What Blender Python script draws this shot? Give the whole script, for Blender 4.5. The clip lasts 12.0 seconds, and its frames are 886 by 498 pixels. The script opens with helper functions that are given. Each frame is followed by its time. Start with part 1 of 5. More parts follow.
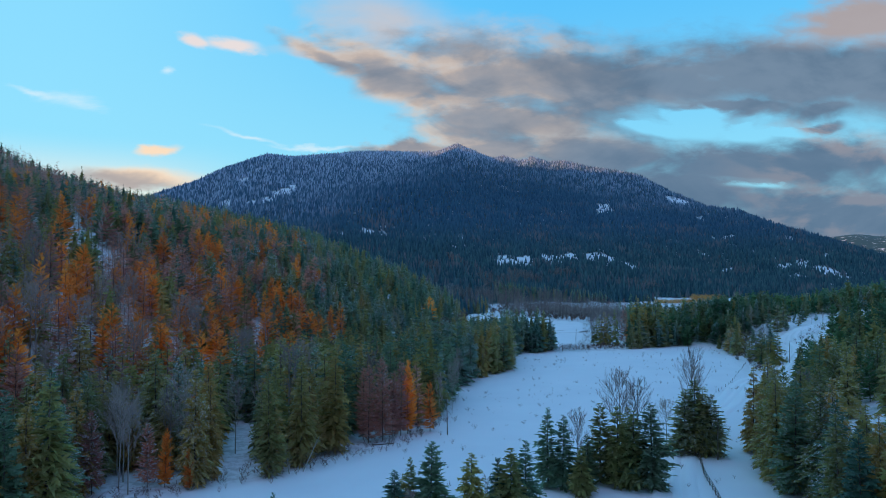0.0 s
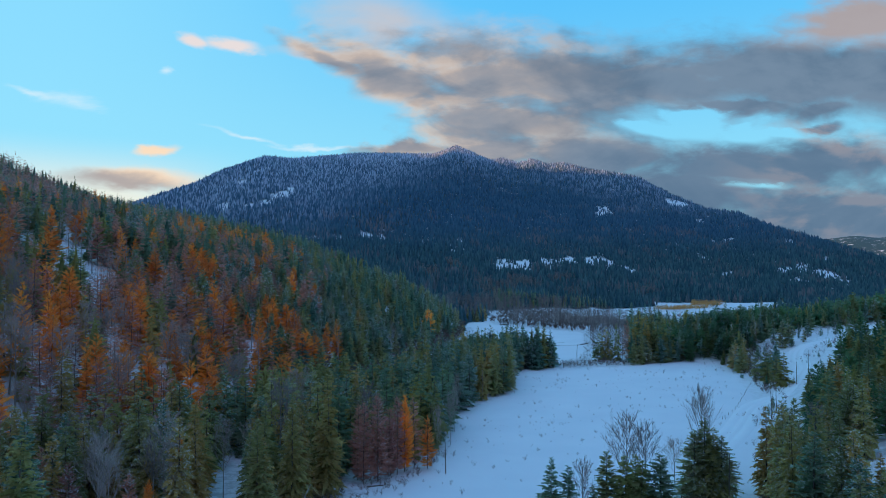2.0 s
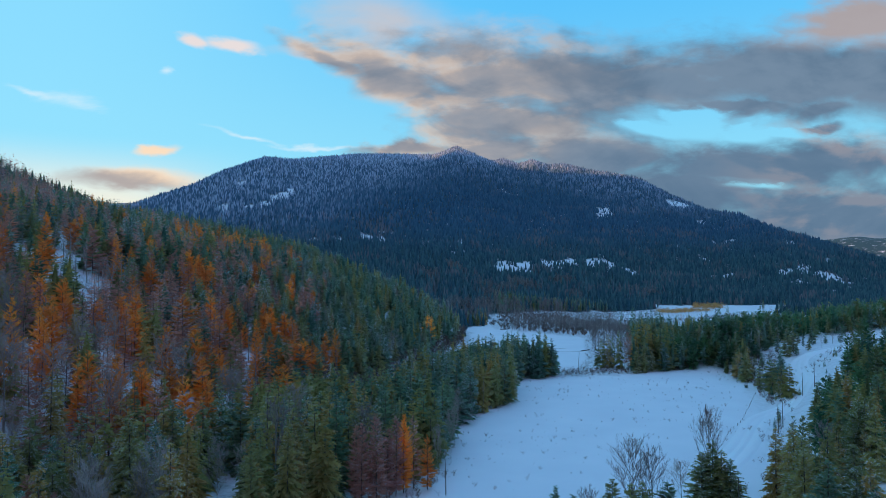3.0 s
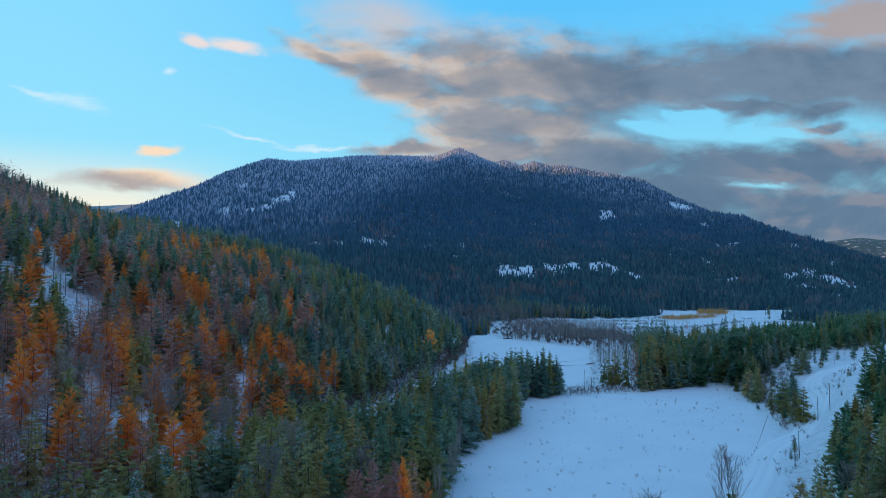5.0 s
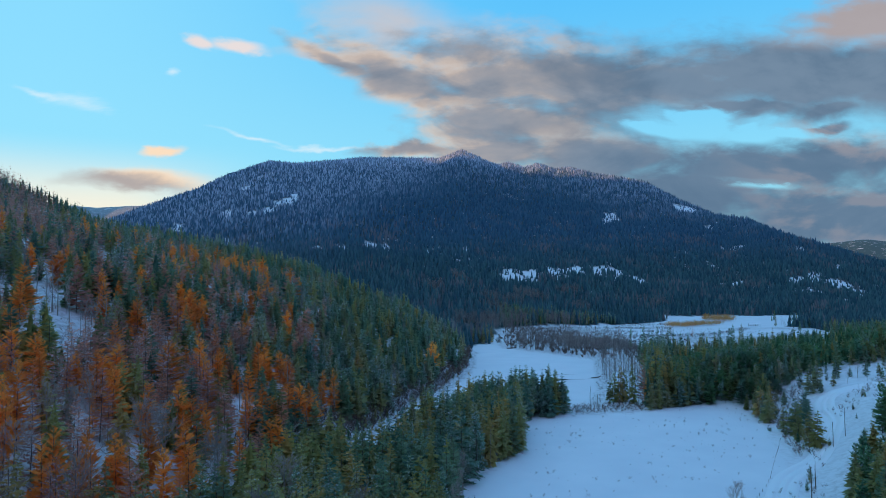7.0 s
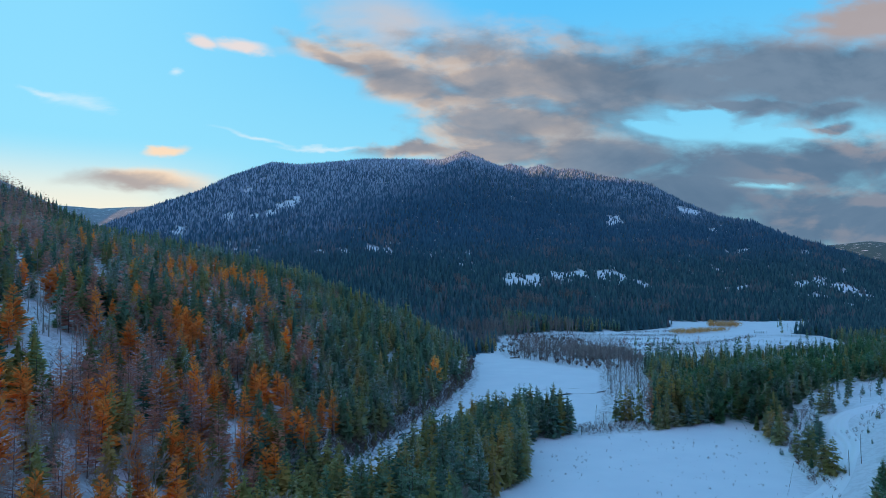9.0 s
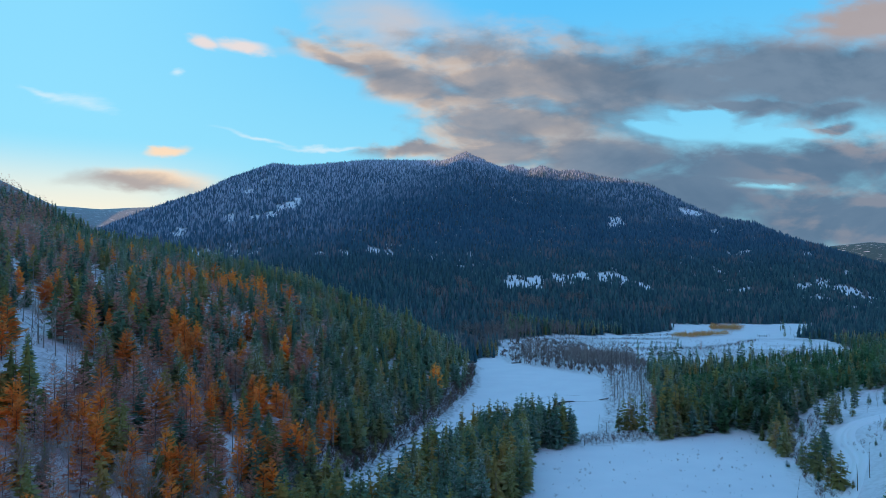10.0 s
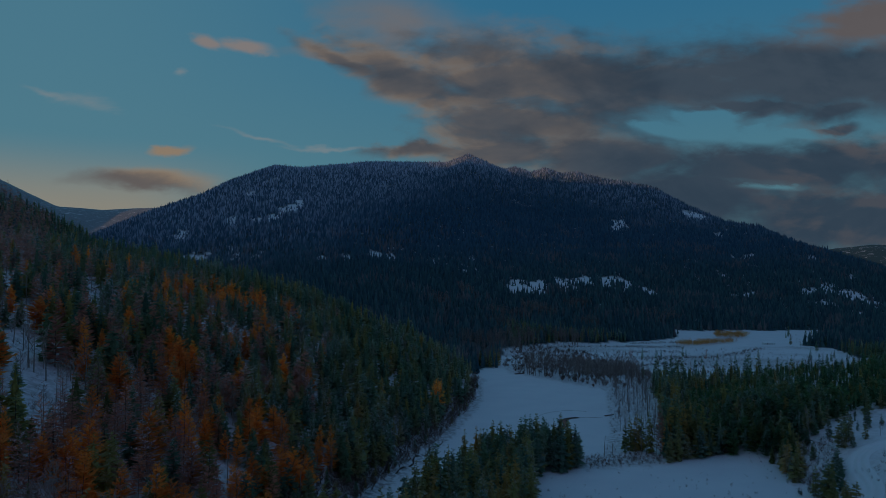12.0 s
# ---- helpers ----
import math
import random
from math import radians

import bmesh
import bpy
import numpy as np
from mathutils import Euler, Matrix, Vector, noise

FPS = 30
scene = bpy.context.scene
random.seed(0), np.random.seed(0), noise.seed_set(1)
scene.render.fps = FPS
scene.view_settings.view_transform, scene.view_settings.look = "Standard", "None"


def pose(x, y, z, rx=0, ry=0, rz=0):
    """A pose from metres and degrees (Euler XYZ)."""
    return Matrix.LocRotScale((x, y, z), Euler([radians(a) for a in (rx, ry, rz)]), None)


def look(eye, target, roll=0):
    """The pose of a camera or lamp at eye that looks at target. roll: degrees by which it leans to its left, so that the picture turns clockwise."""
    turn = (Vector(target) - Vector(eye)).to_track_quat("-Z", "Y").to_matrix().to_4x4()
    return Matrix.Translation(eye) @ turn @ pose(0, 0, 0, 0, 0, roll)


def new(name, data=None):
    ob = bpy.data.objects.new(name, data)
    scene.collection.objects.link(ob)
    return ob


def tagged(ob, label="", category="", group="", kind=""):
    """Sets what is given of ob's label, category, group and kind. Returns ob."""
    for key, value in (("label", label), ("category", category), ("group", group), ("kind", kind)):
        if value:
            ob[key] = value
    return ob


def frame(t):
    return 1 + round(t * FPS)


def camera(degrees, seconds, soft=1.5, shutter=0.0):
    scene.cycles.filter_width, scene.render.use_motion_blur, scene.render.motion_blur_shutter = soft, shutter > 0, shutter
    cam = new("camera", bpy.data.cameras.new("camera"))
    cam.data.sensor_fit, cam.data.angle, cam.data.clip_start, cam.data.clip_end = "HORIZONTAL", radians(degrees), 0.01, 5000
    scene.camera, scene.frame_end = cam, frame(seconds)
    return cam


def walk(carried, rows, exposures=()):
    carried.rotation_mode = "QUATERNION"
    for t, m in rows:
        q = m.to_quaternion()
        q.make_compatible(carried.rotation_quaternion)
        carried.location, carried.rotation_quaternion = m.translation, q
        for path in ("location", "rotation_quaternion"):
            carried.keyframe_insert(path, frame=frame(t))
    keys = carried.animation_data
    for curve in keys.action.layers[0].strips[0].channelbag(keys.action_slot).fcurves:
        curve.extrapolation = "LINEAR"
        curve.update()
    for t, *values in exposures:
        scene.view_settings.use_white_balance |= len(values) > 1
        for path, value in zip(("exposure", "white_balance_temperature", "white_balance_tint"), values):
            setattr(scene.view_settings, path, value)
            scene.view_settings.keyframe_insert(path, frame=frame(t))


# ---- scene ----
cam = camera(64.6, 12.0, 0.7)
METRES, EYE, TILT, LEAN, TURN = 60.0, 36.5, 2.0, 0.0, 0.0
ROWS = [
    (0.0, 0.0, 0.0, 0.0, 0.0, 0.0, -0.0),
    (0.5, 0.0008, 0.025, 0.0276, -0.05, 0.0, -0.0),
    (1.0, 0.0016, 0.0497, 0.056, -0.07, 0.0, -0.0),
    (1.5, 0.0023, 0.0772, 0.0829, -0.08, 0.02, -0.0),
    (2.0, 0.0027, 0.1073, 0.11, -0.09, 0.02, -0.01),
    (2.5, 0.003, 0.1396, 0.1379, -0.09, 0.02, -0.02),
    (3.0, 0.0031, 0.1732, 0.1645, -0.07, 0.02, -0.02),
    (5.0, 0.0066, 0.3153, 0.2735, 0.11, 0.05, 0.01),
    (5.5, 0.0076, 0.3471, 0.3001, 0.18, 0.05, 0.01),
    (6.0, 0.0078, 0.3797, 0.328, 0.24, 0.07, 0.01),
    (6.5, 0.0081, 0.4073, 0.3554, 0.29, 0.07, 0.01),
    (7.0, 0.0085, 0.4356, 0.383, 0.35, 0.07, 0.0),
    (9.0, 0.0103, 0.5588, 0.4946, 0.58, 0.07, -0.07),
    (9.5, 0.0103, 0.5912, 0.5218, 0.62, 0.08, -0.06),
    (10.0, 0.0105, 0.6222, 0.5483, 0.67, 0.09, -0.08),
    (10.5, 0.0103, 0.6534, 0.5764, 0.72, 0.09, -0.1),
    (11.0, 0.01, 0.6823, 0.6054, 0.76, 0.07, -0.12),
    (11.5, 0.0099, 0.7116, 0.6374, 0.81, 0.06, -0.15),
    (12.0, 0.0085, 0.7418, 0.668, 0.86, 0.09, -0.2),
]
FADE = [(0.0, 0.0), (10.7, 0.0), (11.0, -0.35), (11.25, -0.7), (11.5, -1.1), (11.75, -1.5), (12.0, -1.98)]
walk(cam, [(t, pose(0, 0, EYE, TILT, LEAN, TURN) @ pose(METRES * x, METRES * y, METRES * z, 90 + pitch, roll, yaw)) for t, x, y, z, yaw, pitch, roll in ROWS], FADE)

# ---- sky and sun ----


def node(tree, kind, *inputs, operation="", attribute_name="", clamp=False):
    """A node of that kind; inputs are sockets or values, in order."""
    n = tree.nodes.new(kind)
    if operation:
        n.operation = operation
    if attribute_name:
        n.attribute_name = attribute_name
    if clamp:
        n.use_clamp = True
    for slot, value in enumerate(inputs):
        if value is None:
            continue
        if isinstance(value, bpy.types.NodeSocket):
            tree.links.new(value, n.inputs[slot])
        else:
            n.inputs[slot].default_value = value
    return n


def calc(tree, operation, a, b=None, c=None, clamp=False):
    return node(tree, "ShaderNodeMath", a, b, c, operation=operation, clamp=clamp).outputs[0]


def vec(tree, operation, a, b=None):
    return node(tree, "ShaderNodeVectorMath", a, b, operation=operation).outputs[0]


def blend(tree, factor, a, b, kind="MIX"):
    n = tree.nodes.new("ShaderNodeMix")
    n.data_type, n.blend_type = "RGBA", kind
    for slot, value in ((0, factor), (6, a), (7, b)):
        if isinstance(value, bpy.types.NodeSocket):
            tree.links.new(value, n.inputs[slot])
        else:
            n.inputs[slot].default_value = value if slot == 0 else (*value, 1.0)
    return n.outputs[2]


def step(tree, value, low, high):
    """A smooth step of value from low to high."""
    n = tree.nodes.new("ShaderNodeMapRange")
    n.interpolation_type = "SMOOTHSTEP"
    tree.links.new(value, n.inputs[0])
    n.inputs[1].default_value, n.inputs[2].default_value = low, high
    return n.outputs[0]


def grain(tree, where, scale, detail=4.0, rough=0.55, warp=0.0):
    return node(tree, "ShaderNodeTexNoise", where, None, scale, detail, rough, None, None, None, warp).outputs[0]


SUN_AZIMUTH, SUN_HEIGHT = -125.0, 9.0   # degrees from straight ahead (left: minus), and above the horizon
toward_sun = Vector((math.sin(radians(SUN_AZIMUTH)) * math.cos(radians(SUN_HEIGHT)),
                     math.cos(radians(SUN_AZIMUTH)) * math.cos(radians(SUN_HEIGHT)), math.sin(radians(SUN_HEIGHT))))
sun_data = bpy.data.lights.new("sun", "SUN")
sun_data.energy, sun_data.angle, sun_data.color = 5.0, radians(0.6), (1.0, 0.46, 0.13)
sun = new("sun", sun_data)
sun.matrix_world = look(toward_sun * 100, (0, 0, 0))

world = bpy.data.worlds.new("sky")
scene.world = world
world.use_nodes = True
w = world.node_tree
w.nodes.clear()
ray = node(w, "ShaderNodeTexCoord").outputs[0]
split = node(w, "ShaderNodeSeparateXYZ", ray)
rx, ry, rz = split.outputs
ahead = calc(w, "MAXIMUM", ry, 0.08)
U, V = calc(w, "DIVIDE", rx, ahead), calc(w, "DIVIDE", rz, ahead)
front = step(w, ry, 0.15, 0.5)

nishita = node(w, "ShaderNodeTexSky")
nishita.sky_type = "NISHITA"
nishita.sun_disc, nishita.sun_elevation, nishita.sun_rotation = False, radians(SUN_HEIGHT), radians(SUN_AZIMUTH)
nishita.air_density, nishita.dust_density, nishita.ozone_density = 1.0, 0.6, 3.0
clear_deep = vec(w, "MULTIPLY", nishita.outputs[0], (0.05, 0.05, 0.05))
# clear evening blue, paler towards the horizon, warm over the sunken sun
height = step(w, rz, 0.02, 0.42)
blue = blend(w, height, (0.34, 0.82, 1.0), (0.105, 0.56, 1.02))
blue = blend(w, 0.05, blue, clear_deep)
pale = calc(w, "MULTIPLY", step(w, U, 0.15, -0.6), 0.65)
blue = blend(w, pale, blue, (0.32, 0.79, 1.02))
low_glow = calc(w, "MULTIPLY", step(w, rz, 0.18, 0.075), step(w, U, -0.2, -0.48))
blue = blend(w, calc(w, "MULTIPLY", low_glow, 0.9), blue, (1.0, 0.91, 0.72))

# cloud space: the sky seen straight ahead, pulled about by soft noise at two scales
flat = node(w, "ShaderNodeCombineXYZ", U, V, 0.0).outputs[0]
stretched = vec(w, "MULTIPLY", flat, (1.0, 2.2, 1.0))
puff = grain(w, stretched, 7.0, 6.0, 0.5, 0.3)
sunward = grain(w, vec(w, "ADD", stretched, (-0.016, -0.030, 0.0)), 7.0, 6.0, 0.5, 0.3)
broad = grain(w, stretched, 3.0, 4.0, 0.5, 0.3)
ragged = grain(w, vec(w, "ADD", stretched, (7.3, 2.9, 0.0)), 22.0, 5.0, 0.55, 0.2)
wisp = grain(w, vec(w, "MULTIPLY", flat, (1.0, 5.0, 1.0)), 9.0, 6.0, 0.62, 0.6)
shift_u = calc(w, "ADD", calc(w, "MULTIPLY", calc(w, "SUBTRACT", broad, 0.5), 0.09), calc(w, "MULTIPLY", calc(w, "SUBTRACT", ragged, 0.5), 0.035))
shift_v = calc(w, "ADD", calc(w, "MULTIPLY", calc(w, "SUBTRACT", puff, 0.5), 0.045), calc(w, "MULTIPLY", calc(w, "SUBTRACT", ragged, 0.5), -0.018))
CU, CV = calc(w, "ADD", U, shift_u), calc(w, "ADD", V, shift_v)


def cloud(u, v, ru, rv, slope=0.0):
    """How deep a direction lies in a lens-shaped cloud: 1 in its middle, 0 at its rim, minus outside."""
    du = calc(w, "SUBTRACT", CU, u)
    dv = calc(w, "SUBTRACT", calc(w, "SUBTRACT", CV, v), calc(w, "MULTIPLY", du, slope))
    a, b = calc(w, "DIVIDE", du, ru), calc(w, "DIVIDE", dv, rv)
    return calc(w, "SUBTRACT", 1.0, calc(w, "SQRT", calc(w, "ADD", calc(w, "MULTIPLY", a, a), calc(w, "MULTIPLY", b, b))))


def gather(parts, rounding=0.3):
    out = parts[0]
    for p in parts[1:]:
        out = calc(w, "SMOOTH_MAX", out, p, rounding)
    return out


# the great bank: its tail, its bulk, the low sheets behind the mountain, and the rosy heap in the corner
bank = gather([
    cloud(-0.152, 0.302, 0.089, 0.0161, -0.42), cloud(-0.079, 0.288, 0.105, 0.0339, -0.40), cloud(0.050, 0.286, 0.137, 0.0645, -0.12),
    cloud(0.171, 0.278, 0.153, 0.0629, -0.08), cloud(0.082, 0.220, 0.121, 0.0444, -0.05), cloud(0.316, 0.268, 0.153, 0.0560, -0.05),
    cloud(0.494, 0.288, 0.185, 0.0600), cloud(0.623, 0.286, 0.139, 0.0660), cloud(0.400, 0.236, 0.160, 0.0150, 0.03), cloud(0.560, 0.238, 0.070, 0.0180),
    cloud(0.074, 0.175, 0.113, 0.0323), cloud(0.211, 0.169, 0.161, 0.0419, -0.10), cloud(-0.047, 0.179, 0.077, 0.0105),
    cloud(0.413, 0.157, 0.194, 0.0274, -0.03), cloud(0.566, 0.158, 0.161, 0.0400), cloud(0.365, 0.113, 0.194, 0.0460, -0.10),
    cloud(0.558, 0.081, 0.210, 0.0580), cloud(0.610, 0.367, 0.089, 0.0387, 0.10), cloud(0.544, 0.209, 0.040, 0.0100, 0.10),
])
veil = gather([cloud(-0.060, 0.360, 0.120, 0.040, -0.2), cloud(-0.196, 0.315, 0.048, 0.0113, -0.1)])
gaps = gather([cloud(0.284, 0.207, 0.046, 0.0075, -0.3), cloud(0.352, 0.212, 0.042, 0.0200), cloud(0.421, 0.199, 0.050, 0.0130, -0.1), cloud(0.494, 0.203, 0.056, 0.0090), cloud(0.449, 0.127, 0.050, 0.0070, 0.02)], 0.12)
torn = calc(w, "ADD", gaps, calc(w, "MULTIPLY_ADD", calc(w, "SUBTRACT", ragged, 0.5), 2.6, calc(w, "MULTIPLY", calc(w, "SUBTRACT", puff, 0.5), -1.2)))
thin_spot = cloud(0.019, 0.301, 0.050, 0.024)
lens = gather([cloud(-0.442, 0.136, 0.101, 0.0169, -0.02), cloud(-0.414, 0.177, 0.032, 0.0089), cloud(-0.352, 0.336, 0.024, 0.0105, -0.3), cloud(-0.298, 0.327, 0.039, 0.0105, -0.15)])
streak = gather([cloud(-0.587, 0.260, 0.044, 0.0048, -0.25), cloud(-0.281, 0.197, 0.073, 0.0040, -0.2), cloud(-0.184, 0.184, 0.069, 0.0036), cloud(-0.402, 0.290, 0.013, 0.0056), cloud(-0.531, 0.246, 0.048, 0.0113, -0.2)])

soft = calc(w, "SUBTRACT", puff, 0.5)
shreds = calc(w, "MULTIPLY_ADD", calc(w, "SUBTRACT", ragged, 0.5), 0.7, calc(w, "MULTIPLY", soft, 1.35))
bank_depth = calc(w, "SUBTRACT", calc(w, "ADD", bank, shreds), calc(w, "MULTIPLY", step(w, torn, -0.25, 0.95), 0.62))
bank_depth = calc(w, "SUBTRACT", bank_depth, calc(w, "MULTIPLY", step(w, thin_spot, -0.3, 0.9), 0.42))
bank_mask = step(w, bank_depth, -0.50, 0.55)
veil_mask = calc(w, "MULTIPLY", step(w, calc(w, "ADD", veil, calc(w, "MULTIPLY", soft, 2.2)), -0.5, 0.9), 0.75)
lens_depth = calc(w, "ADD", lens, calc(w, "MULTIPLY", soft, 0.9))
lens_mask = calc(w, "MULTIPLY", step(w, lens_depth, -0.35, 0.6), 0.95)
streak_mask = calc(w, "MULTIPLY", step(w, calc(w, "ADD", streak, calc(w, "MULTIPLY", calc(w, "SUBTRACT", wisp, 0.5), 1.8)), -0.3, 1.2), 0.55)

# the banks are lit rosy from the low left, and slate grey in their depth and to the right
lit = calc(w, "MULTIPLY_ADD", calc(w, "SUBTRACT", puff, sunward), 2.4, 0.5, clamp=True)
billow = grain(w, vec(w, "ADD", stretched, (3.1, 1.7, 0.0)), 5.0, 6.0, 0.6, 0.6)
bank_colour = blend(w, step(w, calc(w, "MULTIPLY_ADD", lit, 0.35, billow), 0.45, 0.85), (0.112, 0.188, 0.285), (0.185, 0.270, 0.375))
rosy = calc(w, "MULTIPLY", step(w, calc(w, "ADD", U, calc(w, "MULTIPLY", calc(w, "SUBTRACT", broad, 0.5), 0.35)), 0.30, -0.02), calc(w, "MULTIPLY_ADD", lit, 0.8, 0.18, clamp=True))
bank_colour = blend(w, rosy, bank_colour, (0.455, 0.405, 0.395))
rim = calc(w, "MULTIPLY", calc(w, "MULTIPLY", step(w, bank_depth, 0.75, 0.15), step(w, U, 0.45, -0.05)), step(w, lit, 0.35, 0.75))
bank_colour = blend(w, calc(w, "MULTIPLY", rim, 0.62), bank_colour, (0.86, 0.64, 0.47))
heap = calc(w, "MULTIPLY", step(w, V, 0.315, 0.345), step(w, U, 0.40, 0.55))
low_tan = calc(w, "MULTIPLY", calc(w, "MULTIPLY", step(w, U, 0.36, 0.5), step(w, V, 0.235, 0.20)), calc(w, "MULTIPLY", step(w, lit, 0.4, 0.75), 0.8))
bank_colour = blend(w, calc(w, "MULTIPLY", calc(w, "MAXIMUM", heap, low_tan), 0.75), bank_colour, (0.56, 0.455, 0.425))
deep_slate = calc(w, "MULTIPLY", step(w, U, 0.12, 0.34), calc(w, "MULTIPLY_ADD", step(w, V, 0.21, 0.16), 0.45, 0.15))
bank_colour = blend(w, deep_slate, bank_colour, (0.105, 0.190, 0.300))
lens_colour = blend(w, step(w, calc(w, "ADD", CV, calc(w, "MULTIPLY", U, 0.16)), 0.082, 0.058), (1.0, 0.74, 0.52), (0.44, 0.385, 0.375))

# overhead and behind: the same broken cover, at random
over = node(w, "ShaderNodeCombineXYZ", calc(w, "DIVIDE", rx, calc(w, "ADD", rz, 0.25)), calc(w, "DIVIDE", ry, calc(w, "ADD", rz, 0.25)), 0.0).outputs[0]
cover = step(w, grain(w, over, 1.6, 5.0, 0.55, 0.3), 0.38, 0.58)
cover = calc(w, "MULTIPLY", cover, calc(w, "SUBTRACT", 1.0, front))
sky = blend(w, calc(w, "MULTIPLY", streak_mask, front), blue, (0.86, 0.92, 0.95))
lens_colour = blend(w, step(w, V, 0.22, 0.28), lens_colour, (0.84, 0.74, 0.72))
sky = blend(w, calc(w, "MULTIPLY", lens_mask, front), sky, lens_colour)
sky = blend(w, calc(w, "MULTIPLY", veil_mask, front), sky, (0.66, 0.56, 0.53))
sky = blend(w, calc(w, "MULTIPLY", bank_mask, front), sky, bank_colour)
sky = blend(w, calc(w, "MULTIPLY", cover, 0.92), sky, (0.325, 0.322, 0.690))
shade = node(w, "ShaderNodeBackground", sky, 1.0)
w.links.new(shade.outputs[0], node(w, "ShaderNodeOutputWorld").inputs[0])

# ---- materials ----


def material(name):
    m = bpy.data.materials.new(name)
    m.use_nodes = True
    t = m.node_tree
    return m, t, t.nodes["Principled BSDF"]


def finish(t, surface, colour, roughness=0.8, bump=None, strength=0.3, distance=0.1):
    if isinstance(colour, bpy.types.NodeSocket):
        t.links.new(colour, surface.inputs["Base Color"])
    else:
        surface.inputs["Base Color"].default_value = (*colour, 1)
    surface.inputs["Roughness"].default_value = roughness
    surface.inputs["Specular IOR Level"].default_value = 0.25
    if bump is not None:
        b = node(t, "ShaderNodeBump", strength, distance)
        t.links.new(bump, b.inputs["Height"])
        t.links.new(b.outputs[0], surface.inputs["Normal"])


def thin_leaf(t, surface, colour, share=0.5):
    """Lets some light pass through needles and leaves."""
    through_leaf = node(t, "ShaderNodeBsdfTranslucent", colour)
    both = node(t, "ShaderNodeMixShader", share, surface.outputs[0], through_leaf.outputs[0])
    t.links.new(both.outputs[0], t.nodes["Material Output"].inputs[0])


def place(t):
    return node(t, "ShaderNodeNewGeometry").outputs[0]


def attribute(t, name):
    return node(t, "ShaderNodeAttribute", attribute_name=name).outputs[2]


def chance(t, salt=0.0):
    """A random number for each tree, whether an object of its own or one of a wood."""
    own = node(t, "ShaderNodeObjectInfo").outputs["Random"]
    return calc(t, "FRACT", calc(t, "MULTIPLY_ADD", calc(t, "ADD", own, attribute(t, "tint")), 1.0 + salt * 7.31, salt))


def snow_ground():
    m, t, s = material("snow_ground")
    p = place(t)
    drift = grain(t, p, 0.06, 4.0, 0.5)
    fine = grain(t, p, 1.7, 5.0, 0.6)
    colour = blend(t, drift, (0.66, 0.69, 0.75), (0.80, 0.82, 0.86))
    # stubble, twigs and bare earth show through under the trees
    litter = calc(t, "MULTIPLY", step(t, grain(t, p, 0.45, 6.0, 0.7), 0.42, 0.62), attribute(t, "scrub"))
    earth = blend(t, fine, (0.05, 0.04, 0.035), (0.15, 0.11, 0.085))
    colour = blend(t, calc(t, "MULTIPLY", litter, 0.85), colour, earth)
    stalks = calc(t, "MULTIPLY", step(t, grain(t, p, 2.2, 3.0, 0.6), 0.69, 0.76), step(t, grain(t, p, 0.035, 3.0), 0.45, 0.65))
    colour = blend(t, calc(t, "MULTIPLY", stalks, 0.55), colour, (0.2, 0.17, 0.14))
    # under far woods the ground turns a patchy dark blue-green
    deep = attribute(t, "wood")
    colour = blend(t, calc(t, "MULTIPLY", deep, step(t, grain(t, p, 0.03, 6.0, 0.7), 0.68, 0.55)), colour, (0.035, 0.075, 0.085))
    finish(t, s, colour, 0.75, calc(t, "ADD", drift, calc(t, "MULTIPLY", fine, 0.25)), 0.3, 0.4)
    return m


def packed_snow():
    m, t, s = material("packed_snow")
    p = place(t)
    fine = grain(t, p, 2.5, 5.0, 0.6)
    colour = blend(t, fine, (0.74, 0.77, 0.82), (0.84, 0.86, 0.90))
    finish(t, s, colour, 0.6, fine, 0.5, 0.15)
    return m


def needles(name, dark, light, snow=0.3, snow_size=1.1, odd=None):
    """Foliage between two colours, tree by tree and spray by spray, with snow caught on it."""
    m, t, s = material(name)
    p = place(t)
    colour = blend(t, chance(t), dark, light)
    if odd:
        colour = blend(t, calc(t, "MULTIPLY", step(t, chance(t, 0.53), 0.55, 0.95), 0.8), colour, odd)
    colour = blend(t, step(t, grain(t, p, 0.9, 3.0), 0.3, 0.75), colour, vec(t, "MULTIPLY", colour, (1.35, 1.32, 1.25)))
    if snow:
        held = calc(t, "MULTIPLY", step(t, grain(t, p, snow_size, 4.0, 0.7), 0.51, 0.60), calc(t, "MULTIPLY", chance(t, 0.37), snow * 2))
        held = calc(t, "MULTIPLY", held, step(t, grain(t, p, 0.02, 2.0), 0.35, 0.65), clamp=True)
        colour = blend(t, held, colour, (0.75, 0.79, 0.85))
    finish(t, s, colour, 0.85)
    thin_leaf(t, s, colour)
    return m


